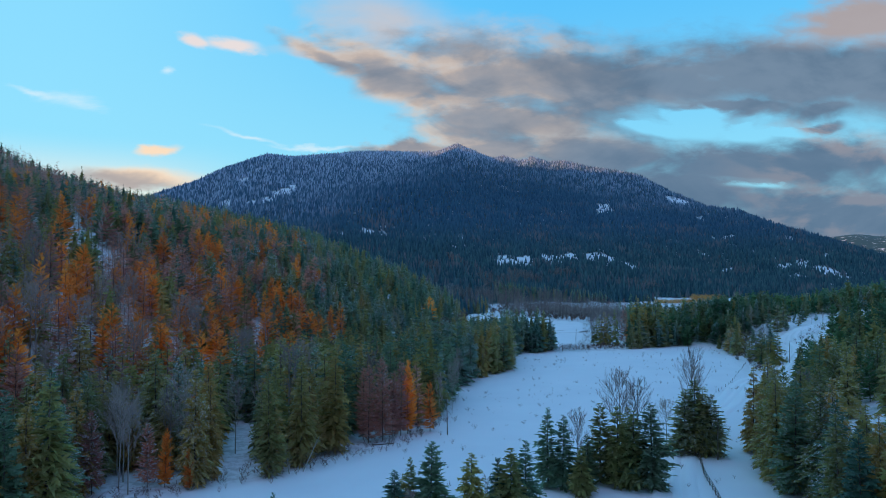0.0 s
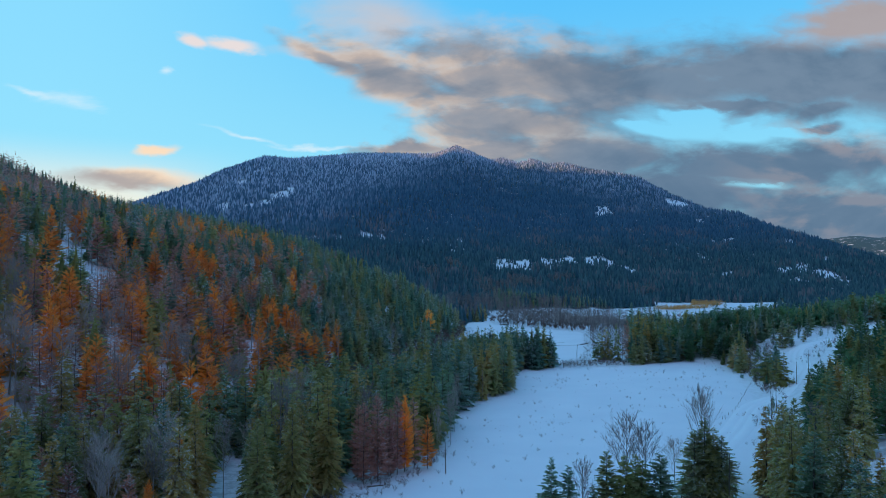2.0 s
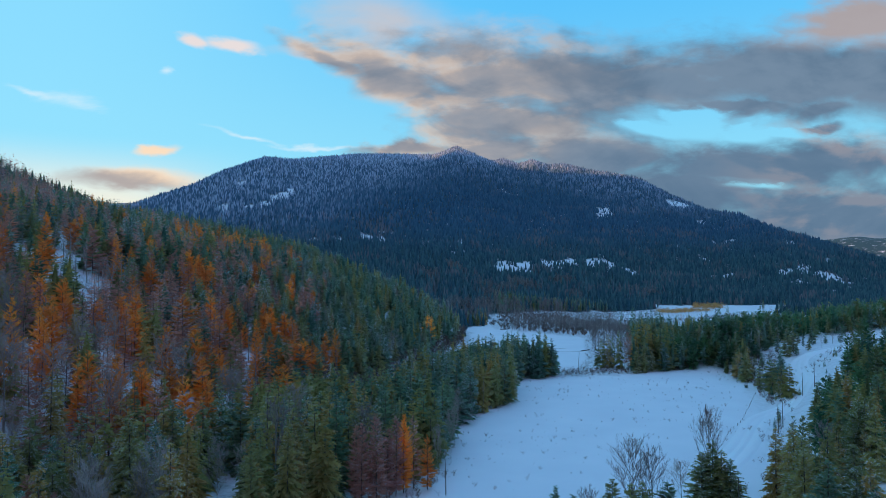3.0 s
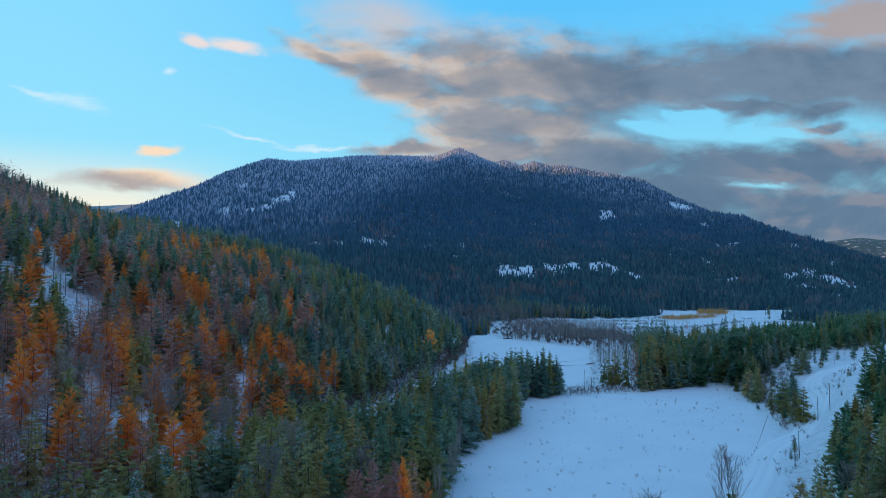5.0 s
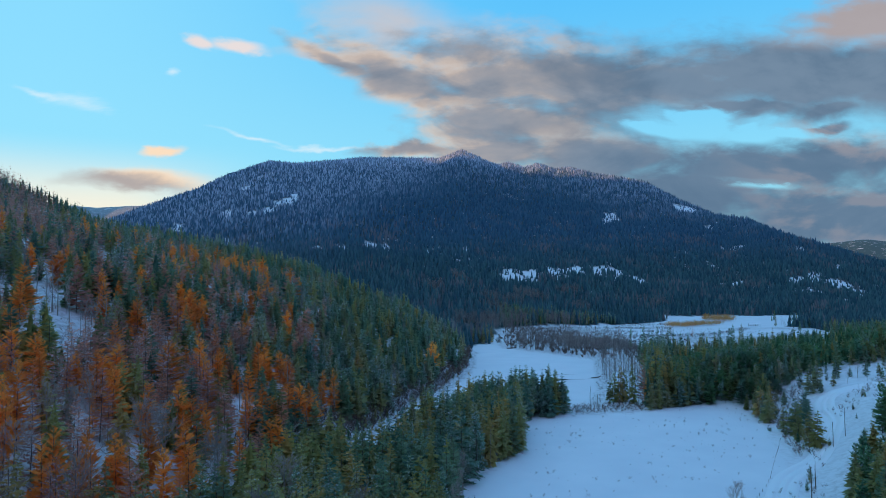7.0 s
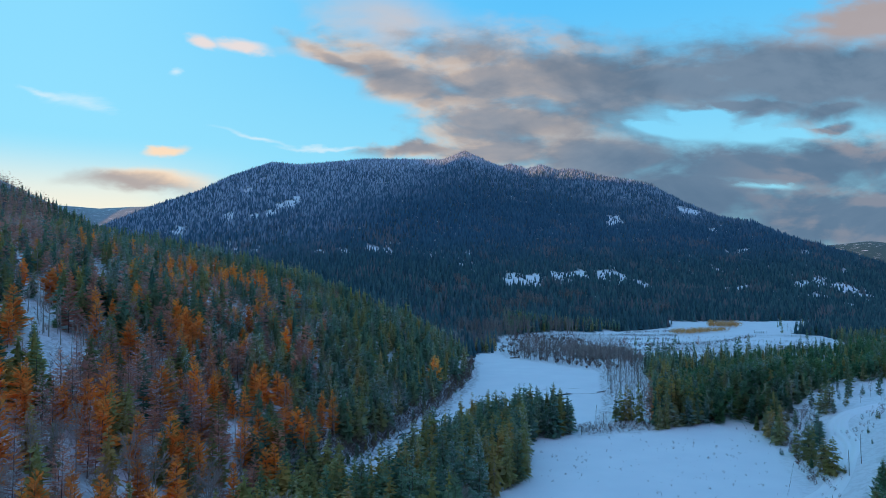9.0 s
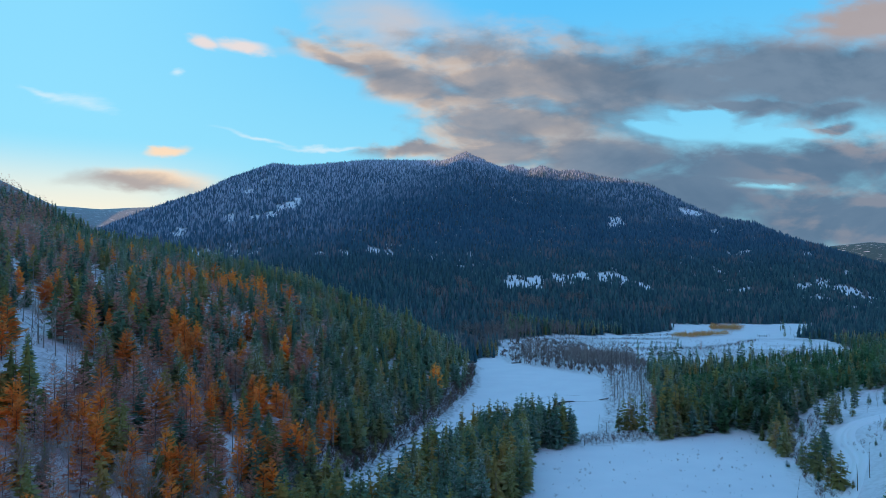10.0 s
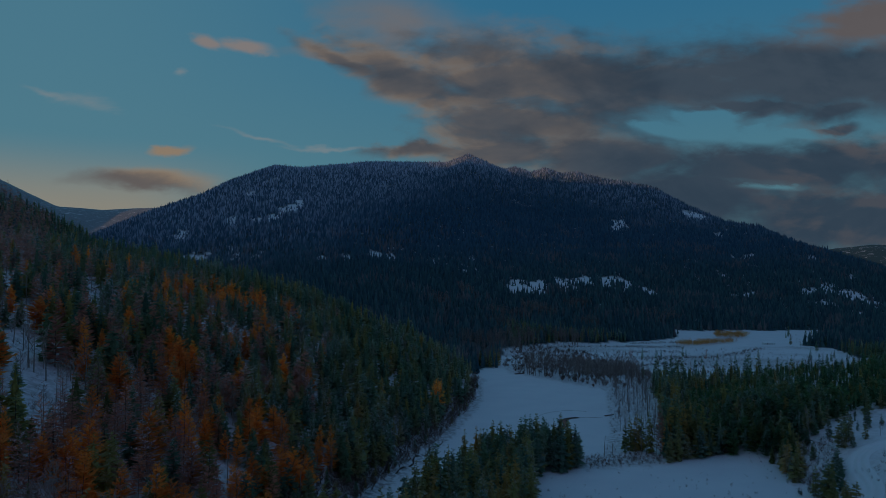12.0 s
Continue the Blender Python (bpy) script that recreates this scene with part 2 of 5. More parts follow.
def hazed_frosted_needles():
    """The far mountain's trees: dark green below, rimed white towards the top, both blued for haze."""
    m, t, s = material("hazed_frosted_needles")
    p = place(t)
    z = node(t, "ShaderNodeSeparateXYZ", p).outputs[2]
    # greens and rime lean blue to paint in the haze of distance
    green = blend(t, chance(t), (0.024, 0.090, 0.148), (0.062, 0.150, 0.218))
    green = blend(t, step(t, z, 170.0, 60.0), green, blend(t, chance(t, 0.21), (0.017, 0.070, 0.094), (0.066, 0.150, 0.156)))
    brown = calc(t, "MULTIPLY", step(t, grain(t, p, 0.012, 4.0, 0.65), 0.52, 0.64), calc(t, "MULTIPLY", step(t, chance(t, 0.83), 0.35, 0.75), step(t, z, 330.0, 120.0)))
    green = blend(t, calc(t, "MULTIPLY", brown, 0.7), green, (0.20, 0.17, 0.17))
    east = node(t, "ShaderNodeSeparateXYZ", p).outputs[0]
    north = node(t, "ShaderNodeSeparateXYZ", p).outputs[1]
    bearing = calc(t, "DIVIDE", east, north)
    frost_line = calc(t, "MULTIPLY_ADD", step(t, bearing, -0.30, 0.10), 215.0, 150.0)
    frost_line = calc(t, "SUBTRACT", frost_line, calc(t, "MULTIPLY", step(t, bearing, 0.12, 0.30), 95.0))
    over = calc(t, "ADD", calc(t, "SUBTRACT", z, frost_line), calc(t, "MULTIPLY", calc(t, "SUBTRACT", grain(t, p, 0.006, 6.0, 0.65), 0.5), 190.0))
    rime = calc(t, "MULTIPLY", step(t, over, -120.0, 130.0), calc(t, "ADD", calc(t, "MULTIPLY_ADD", step(t, chance(t, 0.61), 0.30, 0.95), 0.74, 0.05), calc(t, "MULTIPLY", step(t, z, 385.0, 440.0), 0.22)), clamp=True)
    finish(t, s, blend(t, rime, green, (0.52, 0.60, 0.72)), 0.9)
    return m


def bark(name, dark, light):
    m, t, s = material(name)
    p = vec(t, "MULTIPLY", place(t), (3.0, 3.0, 0.6))
    g = grain(t, p, 2.0, 5.0, 0.65)
    finish(t, s, blend(t, g, dark, light), 0.9, g, 0.6, 0.05)
    return m


SNOW, ROAD = snow_ground(), packed_snow()
SPRUCE = needles("spruce_needles", (0.088, 0.188, 0.142), (0.200, 0.292, 0.170), 0.65, 2.2, (0.34, 0.295, 0.105))
CEDAR = needles("cedar_fronds", (0.185, 0.212, 0.095), (0.410, 0.370, 0.132), 0.4, 2.2, (0.52, 0.33, 0.105))
PINE = needles("pine_needles", (0.060, 0.165, 0.090), (0.140, 0.255, 0.110), 0.4, 2.2, (0.24, 0.23, 0.08))
LARCH = needles("larch_needles", (0.68, 0.235, 0.070), (0.98, 0.435, 0.092), 0.05)
RUSSET = needles("russet_twigs", (0.42, 0.205, 0.180), (0.68, 0.320, 0.220), 0.7, 1.3)
TWIG = needles("grey_twigs", (0.22, 0.175, 0.172), (0.44, 0.345, 0.315), 0.15)
PALE_TWIG = needles("pale_twigs", (0.185, 0.140, 0.142), (0.325, 0.25, 0.235), 0.0)
BRUSHWOOD = needles("brush_twigs", (0.095, 0.066, 0.064), (0.21, 0.135, 0.115), 0.06)
WILLOW = needles("willow_twigs", (0.50, 0.26, 0.10), (0.68, 0.37, 0.145), 0.0)
HAZED_RIME = hazed_frosted_needles()
BARK = bark("conifer_bark", (0.085, 0.068, 0.062), (0.20, 0.165, 0.148))
PALE_BARK = bark("aspen_bark", (0.16, 0.145, 0.13), (0.42, 0.40, 0.36))
POPLAR_BARK = bark("poplar_bark", (0.115, 0.095, 0.088), (0.28, 0.24, 0.215))
WEATHERED = bark("weathered_wood", (0.08, 0.065, 0.05), (0.20, 0.17, 0.14))
WATER, _t, _s = material("creek_water")
finish(_t, _s, (0.015, 0.02, 0.025), 0.08)
EARTH = bark("bank_earth", (0.03, 0.024, 0.02), (0.09, 0.07, 0.055))

# ---- the lie of the land ----


def lattice(ix, iy, salt):
    """A repeatable random number in 0..1 for each whole-numbered place."""
    h = (ix.astype(np.int64) * 374761393 + iy.astype(np.int64) * 668265263 + salt * 974711) & 0xFFFFFFFF
    h = ((h ^ (h >> 13)) * 1274126177) & 0xFFFFFFFF
    return ((h ^ (h >> 16)) & 0xFFFF) / 65535.0


def roll_of(x, y, size, octaves=4, salt=0):
    """Smooth fractal noise in about -0.5..0.5, whose largest swells are size across."""
    x, y = np.asarray(x, float), np.asarray(y, float)
    out, weight = np.zeros(np.broadcast(x, y).shape), 0.5
    for o in range(octaves):
        fx, fy = x / size + 17.3 * o, y / size - 9.1 * o
        ix, iy = np.floor(fx), np.floor(fy)
        tx, ty = fx - ix, fy - iy
        tx, ty = tx * tx * (3 - 2 * tx), ty * ty * (3 - 2 * ty)
        a, b = lattice(ix, iy, salt + o), lattice(ix + 1, iy, salt + o)
        c, d = lattice(ix, iy + 1, salt + o), lattice(ix + 1, iy + 1, salt + o)
        out += weight * ((a * (1 - tx) + b * tx) * (1 - ty) + (c * (1 - tx) + d * tx) * ty - 0.5) * 2
        size, weight = size / 2, weight / 2
    return out * 0.5


def beside(line, x, y):
    """Distance from a line of points; plus on the left of the way along it, minus on the right."""
    best, side = np.full(np.shape(x), 1e9), np.zeros(np.shape(x))
    for (ax, ay), (bx, by) in zip(line, line[1:]):
        dx, dy = bx - ax, by - ay
        k = np.clip(((x - ax) * dx + (y - ay) * dy) / (dx * dx + dy * dy), 0, 1)
        ex, ey = x - ax - k * dx, y - ay - k * dy
        d = np.hypot(ex, ey)
        turn = dx * (y - ay) - dy * (x - ax)
        nearer = d < best - 1e-6
        best, side = np.where(nearer, d, best), np.where(nearer, np.sign(turn), side)
    return best * side


def inside(shape, x, y):
    hit = np.zeros(np.shape(x), bool)
    for (ax, ay), (bx, by) in zip(shape, shape[1:] + shape[:1]):
        cross = (ay > y) != (by > y)
        hit ^= cross & (x < (bx - ax) * (y - ay) / ((by - ay) if by != ay else 1e-9) + ax)
    return hit


def between(v, low, high):
    k = np.clip((v - low) / (high - low), 0, 1)
    return k * k * (3 - 2 * k)


# plan lines, in metres: the foot of the hill across the river, and of the terrace by the road
HILL_FOOT = [(-150, -500), (-100, -100), (-78, 110), (-62, 160), (-50, 220), (-36, 270), (-24, 310), (-4, 378), (14, 470), (21, 570)]
HILL_BACK = [(21, 570), (-60, 640), (-200, 720), (-400, 950), (-650, 1150)]
TERRACE_FOOT = [(120, -500), (75, -100), (66, 100), (70, 145), (95, 205), (112, 245), (126, 280), (137, 310), (136, 335), (122, 350), (112, 380), (128, 450), (170, 520), (230, 560), (400, 640), (800, 800)]
# the mountain's skyline: sideways over ahead, and rise over ahead
CREST_U = [-0.75, -0.53, -0.434, -0.35, -0.31, -0.253, -0.213, -0.116, -0.011, 0.021, 0.053, 0.072, 0.086, 0.108, 0.130, 0.152, 0.174, 0.206, 0.279, 0.327, 0.376, 0.424, 0.473, 0.521, 0.577, 0.63, 0.9]
CREST_V = [0.03, 0.07, 0.107, 0.133, 0.152, 0.170, 0.167, 0.175, 0.173, 0.186, 0.171, 0.164, 0.168, 0.161, 0.166, 0.159, 0.161, 0.153, 0.142, 0.117, 0.097, 0.091, 0.072, 0.059, 0.043, 0.027, 0.0]
BASE_U = [-0.7, 0.0, 0.08, 0.16, 0.22, 0.29, 0.45, 0.7]
BASE_Y = [640, 640, 740, 820, 850, 1030, 1080, 1000]
RISE_S = [0, 0.1, 0.2, 0.25, 0.35, 0.45, 0.6, 0.8, 0.93, 1.0, 1.25, 1.6, 3.0]
RISE_G = [0, 0.05, 0.12, 0.15, 0.24, 0.36, 0.54, 0.79, 0.95, 1.0, 0.86, 0.5, 0.1]


def terrain(x, y):
    x, y = np.asarray(x, float), np.asarray(y, float)
    swell = roll_of(x, y, 60, 4, 3)
    flat = 0.5 * roll_of(x, y, 90, 3, 5)
    # hill across the river: its front climbs to the left, its back drops steeply
    foot = beside(HILL_FOOT + [(21, 620), (21, 2600)], x, y)
    back = beside(HILL_BACK, x, y)
    front_rise = np.interp(foot, [0, 3, 25, 45, 100, 200, 340, 430, 480, 700], [0, 1.5, 15.5, 26, 49, 77, 104, 135, 158, 186])
    back_rise = np.interp(back, [0, 90, 200, 500], [0, 60, 185, 330])
    hill = np.minimum(front_rise, np.where(y > 560, back_rise, np.maximum(back_rise, 0) + (y < 500) * 400))
    hill = hill - 6 * np.exp(-((x + 235) / 60) ** 2 - ((y - 510) / 60) ** 2) - 5 * np.exp(-((x + 300) / 60) ** 2 - ((y - 640) / 60) ** 2)
    hill = np.where(foot > 0, np.maximum(hill, 0), 0)
    hill = hill + np.clip(hill / 20, 0, 1) * swell * 7
    # terrace by the road, and the low wooded hills behind it
    over = -beside(TERRACE_FOOT, x, y)
    shelf = np.interp(over, [0, 4, 14, 26, 40, 110, 200, 350, 700], [0, 1.0, 6, 10.5, 12.5, 16, 24, 40, 60])
    shelf = shelf + np.clip(shelf / 10, 0, 1) * swell * 4 - np.minimum(shelf, 5) * np.exp(-((x - 185) / 65) ** 2 - ((y - 455) / 50) ** 2)
    # mountain: rises from the valley's far side to its crest
    ahead = np.maximum(y, 1.0)
    u = np.clip(x / ahead, -2, 2)
    base = np.interp(u, BASE_U, BASE_Y)
    crest_y = np.maximum(2600 - 3600 * u * u, 1750)
    crest_z = 36.5 + np.interp(u, CREST_U, CREST_V) * crest_y - 6
    s = (y - base) / (crest_y - base)
    rise = np.interp(s, RISE_S, RISE_G)
    belly = np.clip(s, 0, 1) * np.clip(1 - s, 0, 1) * 4
    gully = roll_of(u * 2400, y * 0.35, 420, 4, 11)
    spur = 45 * np.exp(-((u - 0.10 + 0.34 * (1 - s)) / 0.07) ** 2) * between(s, 0.3, 0.55) * between(s, 0.95, 0.7)
    mountain = np.where(y > 300, crest_z * rise + belly * (gully * 75 + roll_of(x, y, 160, 3, 17) * 16) + spur, 0)
    mountain = np.where(s > 0, mountain, 0)
    # ridges on the horizon
    far_u = np.interp(u, [-0.9, -0.65, -0.565, -0.5, -0.42, -0.36, -0.3], [0.17, 0.142, 0.104, 0.099, 0.103, 0.08, 0.022])
    far_u = far_u + 0.040 * between(u, 0.44, 0.56) * (0.9 + 0.5 * roll_of(u * 3000, 0 * u, 260, 3, 23))
    distance = np.hypot(x, y)
    far = (36.5 + far_u * 4280 / np.sqrt(1 + u * u)) * between(distance, 3000, 4250) * (1 + np.where(u < 0, 0.05, 0.12) * roll_of(x, y, 500, 4, 29)) * (y > 0)
    # a long unseen ridge added westward to shade all but the crest
    west_blocker = (888 + 45 * between(y, 830, 900) + 45 * between(y, 420, 340)) * np.exp(-((x + 2350) / 430) ** 2) * between(y, -3400, -2900) * between(y, 2950, 2450)
    # rolling country behind the start
    rear = 90 * between(-y, 500, 1500) * (1 + roll_of(x, y, 500, 3, 31))
    return flat + np.maximum.reduce([hill, shelf, mountain, far, rear, west_blocker]) + np.where(mountain > 5, swell * 2, 0)


# ---- where things grow ----
FIELD = [(-75, -120), (-60, 60), (-56, 112), (-46, 119), (-29, 127), (-19, 143), (-11, 152), (1, 175), (3, 222), (26, 267), (33, 317), (52, 331), (88, 337), (113, 352), (134, 350), (128, 310),
         (123, 292), (110, 250), (90, 202), (64, 148), (57, 122), (50, 60), (55, -120)]
STRIP = [(1, 175), (3, 222), (26, 267), (33, 317), (52, 331), (52, 343), (35, 347), (15, 332), (-5, 292), (-23, 240), (-34, 205), (-30, 175)]
MEADOW = [(-38, 258), (-26, 310), (-6, 378), (13, 470), (20, 560), (20, 628), (39, 632), (70, 578), (107, 522), (82, 400), (66, 346), (36, 350), (15, 335), (-6, 294), (-24, 242)]
BRUSH = [(53, 328), (88, 337), (96, 360), (112, 420), (135, 520), (150, 570), (108, 540), (100, 500), (80, 400), (64, 346), (53, 346)]
POPLARS = [(44, 648), (44, 608), (70, 576), (108, 520), (150, 562), (132, 600), (138, 690), (132, 760), (92, 800), (54, 760)]
FAR_FIELD = [(54, 760), (44, 650), (110, 570), (150, 560), (190, 552), (280, 540), (400, 690), (400, 830), (530, 1070), (304, 1045), (268, 930), (180, 850), (130, 842)]

ROAD_LINE = [(30, 80), (38, 116), (46.5, 141), (57, 164), (81, 201), (99, 232), (109, 244), (118, 252.5), (126, 262), (133, 272), (143.5, 288), (151, 308), (156, 317), (162, 321), (171, 325), (181, 328), (196, 334), (214, 350), (232, 382), (250, 420)]


def clearing(x, y):
    """Open snow on the terrace, round the road."""
    return inside([(57, 122), (61, 146), (67, 159), (83, 191), (104, 217), (119, 240), (131, 252), (146, 270), (170, 292), (220, 315), (280, 340), (300, 388), (240, 396), (192, 378), (172, 368), (160, 352),
                   (149, 345), (141, 337), (136, 322), (131, 311), (127, 304), (121, 292), (108, 250), (88, 202), (62, 148), (55, 122)], x, y)


GLADES = [(-177, 323, 13, 10), (-171, 358, 11, 9), (-214, 363, 13, 16), (-160, 358, 6, 11), (-147, 346, 11, 10), (-103, 378, 9, 12), (-123, 248, 11, 9), (-148, 283, 9, 12), (-149, 265, 8, 10), (-75, 282, 5, 8), (-128, 300, 7, 8)]
LOW_GLADES = [(-38, 225, 4, 7), (-24, 273, 6, 5), (-30, 405, 5, 8), (-49, 347, 5, 9), (-95, 200, 5, 7), (-154, 296, 9, 12), (-133, 260, 9, 8), (-117, 243, 6, 7), (-110, 385, 6, 11), (-68, 255, 4, 6), (-54, 347, 6, 7), (-40, 139, 4, 8), (-54, 117, 7, 9), (-48, 128, 4, 6), (-66, 122, 5, 7), (-44, 150, 3, 8), (-247, 428, 16, 16)]
# stands on the hill: golden larches, larches that have dropped their needles, and bare aspens
GOLDEN_STANDS = [(-112, 206, 6, 9), (-99, 207, 5, 9), (-91, 207, 6, 10), (-100, 306, 6, 10), (-152, 376, 5, 11), (-153, 432, 9, 10), (-133, 442, 14, 9), (-113, 447, 7, 11), (-80, 264, 5, 7), (-70, 287, 5, 8), (-65, 292, 5, 10), (-46, 294, 6, 10),
                 (-52, 270, 5, 7), (-62, 247, 5, 7), (-69, 218, 5, 7), (-71, 185, 4, 6), (-65, 192, 4, 6), (-77, 171, 5, 7), (-105, 267, 5, 6), (-73, 338, 5, 6), (-5, 419, 5, 7), (-93, 176, 5, 6), (-62, 221, 5, 6), (-51, 238, 4, 6)]
RUSSET_STANDS = [(-99, 238, 12, 11), (-101, 272, 10, 12), (-129, 239, 8, 9), (-241, 413, 16, 18), (-106, 222, 8, 9), (-79, 240, 8, 9), (-90, 186, 8, 9), (-64, 343, 10, 11), (-80, 204, 8, 9), (-81, 307, 9, 10), (-68, 234, 7, 8)]
ASPEN_STANDS = [(-128, 267, 14, 9), (-110, 217, 5, 6), (-54, 208, 10, 8), (-28, 283, 10, 6), (-118, 238, 10, 6), (-31, 234, 6, 7), (-22, 334, 7, 6), (-84, 169, 5, 6), (-72, 384, 7, 9)]


def stand(stands, x, y, salt):
    """1 in the heart of the nearest stand, 0 outside all of them, with a ragged edge."""
    deep = np.full(np.shape(x), -9.0)
    for sx, sy, sw, sd in stands:
        deep = np.maximum(deep, 1 - ((x - sx) / sw) ** 2 - ((y - sy) / sd) ** 2)
    return between(deep + 0.9 * roll_of(x, y, 9, 2, salt), -0.35, 0.45)


def glade(x, y):
    """Snowy openings in the hill's woods."""
    out = np.zeros(np.shape(x), bool)
    for gx, gy, rx_, ry_ in GLADES + LOW_GLADES:
        out |= ((x - gx) / rx_) ** 2 + ((y - gy) / ry_) ** 2 + 1.5 * roll_of(x, y, 12, 2, 77) < 1
    return out


ASPENS = [(116, 1010, 26, 34), (48, 760, 20, 40), (72, 812, 18, 30), (30, 715, 14, 30), (195, 1232, 26, 22), (251, 1204, 34, 18), (-20, 962, 16, 22), (22, 735, 14, 24), (350, 1100, 60, 14), (170, 940, 12, 16), (128, 835, 30, 14), (76, 950, 30, 20), (20, 1040, 16, 20), (60, 880, 22, 24), (180, 1080, 24, 18)]


def aspens(x, y):
    """Groves of bare aspen on the mountain's lowest slope."""
    out = np.zeros(np.shape(x), bool)
    for gx, gy, rx_, ry_ in ASPENS:
        out |= ((x - gx) / rx_) ** 2 + ((y - gy) / ry_) ** 2 + 2.2 * roll_of(x, y, 26, 2, 78) < 1
    return out


def bald(x, y):
    """Treeless snow on the mountain: the pasture on its lower slope, and rocky patches higher up."""
    u = x / np.maximum(y, 1.0)
    speck = roll_of(x, y, 19, 3, 92)
    s = (y - np.interp(u, BASE_U, BASE_Y)) / (np.maximum(2600 - 3600 * u * u, 1750) - np.interp(u, BASE_U, BASE_Y))
    out = (roll_of(x, y, 170, 4, 91) + 0.5 * speck > 0.30) & (s > 0.12) & (s < 0.9)
    for pu, py, ru, ry in ((-0.274, 1559, 0.011, 34), (-0.254, 1553, 0.012, 50), (-0.230, 1649, 0.014, 59), (-0.216, 1709, 0.007, 71), (-0.310, 1622, 0.007, 50), (-0.285, 1913, 0.006, 50), (-0.38, 1600, 0.012, 50),
                           (-0.181, 1208, 0.009, 30), (-0.149, 1233, 0.011, 22), (-0.108, 1279, 0.010, 22), (-0.085, 1295, 0.008, 20), (-0.300, 1343, 0.005, 18), (0.230, 1797, 0.012, 60), (0.335, 2080, 0.016, 50),
                           (0.486, 1348, 0.012, 24), (0.517, 1353, 0.018, 26), (0.549, 1381, 0.016, 36), (0.408, 1670, 0.011, 20), (0.495, 1643, 0.007, 20), (0.546, 1551, 0.007, 30), (0.369, 1894, 0.007, 25), (0.39, 1372, 0.02, 16)):
        out |= ((u - pu) / ru) ** 2 + ((y - py) / ry) ** 2 + 2.6 * speck < 1.1
    for pu, py, ru, ry in ((0.100, 1205, 0.030, 66), (0.163, 1300, 0.026, 56), (0.222, 1305, 0.022, 44), (0.272, 1290, 0.010, 36)):
        out |= (np.abs(u - pu + 0.03 * speck) < ru) & (np.abs(y - py) < ry + 130 * speck)
    out |= (np.abs(u - 0.56) < 0.09) & (np.abs(y - 1330) < 110) & (roll_of(x, y, 34, 3, 94) > 0.14)
    return out & (y > 700)


def forest_cover(x, y):
    """1 where the woods stand close, 0 in the open."""
    edge_x, edge_y = x + 55 * roll_of(x, y, 70, 3, 201), y + 55 * roll_of(x, y, 70, 3, 205)
    open_ground = inside(FIELD, x, y) | inside(MEADOW, x, y) | inside(FAR_FIELD, edge_x, edge_y) | clearing(x, y) | inside(BRUSH, x, y) | inside(POPLARS, x, y)
    return np.where(open_ground, 0.0, 1.0)


def mesh_of(name, verts, tris=None, quads=None, floats=(), smooth=False):
    """A mesh from arrays, with float attributes on its points."""
    me = bpy.data.meshes.new(name)
    faces = tris if tris is not None else quads
    n, k = faces.shape
    me.vertices.add(len(verts))
    me.vertices.foreach_set("co", np.ascontiguousarray(verts, np.float32).ravel())
    me.loops.add(n * k)
    me.loops.foreach_set("vertex_index", np.ascontiguousarray(faces, np.int32).ravel())
    me.polygons.add(n)
    me.polygons.foreach_set("loop_start", np.arange(0, n * k, k, dtype=np.int32))
    if smooth:
        me.polygons.foreach_set("use_smooth", np.ones(n, bool))
    for label, values in floats:
        me.attributes.new(label, "FLOAT", "POINT").data.foreach_set("value", np.ascontiguousarray(values, np.float32))
    me.update(calc_edges=True)
    return me


def build_ground():
    near = np.concatenate([np.linspace(0, 60, 8)[:-1], np.geomspace(60, 700, 140)[:-1], np.geomspace(700, 2900, 95)[:-1], np.geomspace(2900, 4850, 26)])
    fine = np.linspace(-42, 42, 300)
    coarse = np.concatenate([np.linspace(42, 318, 60)[1:-1]])
    turn = np.radians(np.concatenate([fine, coarse]))
    r, a = np.meshgrid(near, turn, indexing="ij")
    x, y = r * np.sin(a), r * np.cos(a)
    z = terrain(x, y)
    rows_n, cols_n = r.shape
    i, j = np.meshgrid(np.arange(rows_n - 1), np.arange(cols_n), indexing="ij")
    k = (j + 1) % cols_n
    quads = np.stack([i * cols_n + j, i * cols_n + k, (i + 1) * cols_n + k, (i + 1) * cols_n + j], -1).reshape(-1, 4)[:, ::-1]
    xf, yf = x.ravel(), y.ravel()
    cover = forest_cover(xf, yf)
    brushy = inside(BRUSH, xf, yf) | inside(POPLARS, xf, yf)
    scrub = np.where(brushy, 0.5, cover * np.where(yf < 480, 0.36, 0.55) * ~bald(xf, yf))
    dead_grass = inside(FAR_FIELD, xf, yf) & (yf < 830)
    scrub = np.where(dead_grass, 0.95 * between(roll_of(xf, yf * 3.0, 70, 3, 411), -0.12, 0.14), scrub)
    bankside = (np.abs(beside(HILL_FOOT, xf, yf) - 3) < 6) & (yf > 200)
    scrub = np.where(bankside, 0.8, scrub)
    scrub = np.where(clearing(xf, yf), 0.16, scrub)
    scrub = np.where(glade(xf, yf), 0.45, scrub)
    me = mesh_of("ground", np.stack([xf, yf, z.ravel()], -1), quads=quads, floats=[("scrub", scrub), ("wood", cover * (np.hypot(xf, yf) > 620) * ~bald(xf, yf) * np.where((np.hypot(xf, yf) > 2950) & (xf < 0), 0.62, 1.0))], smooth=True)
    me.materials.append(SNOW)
    tagged(new("ground", me), "snow-covered valley floor, wooded hillsides and a long mountain", "ground", kind="structure")


build_ground()

# ---- trees: each kind is a function that gives points and triangles ----


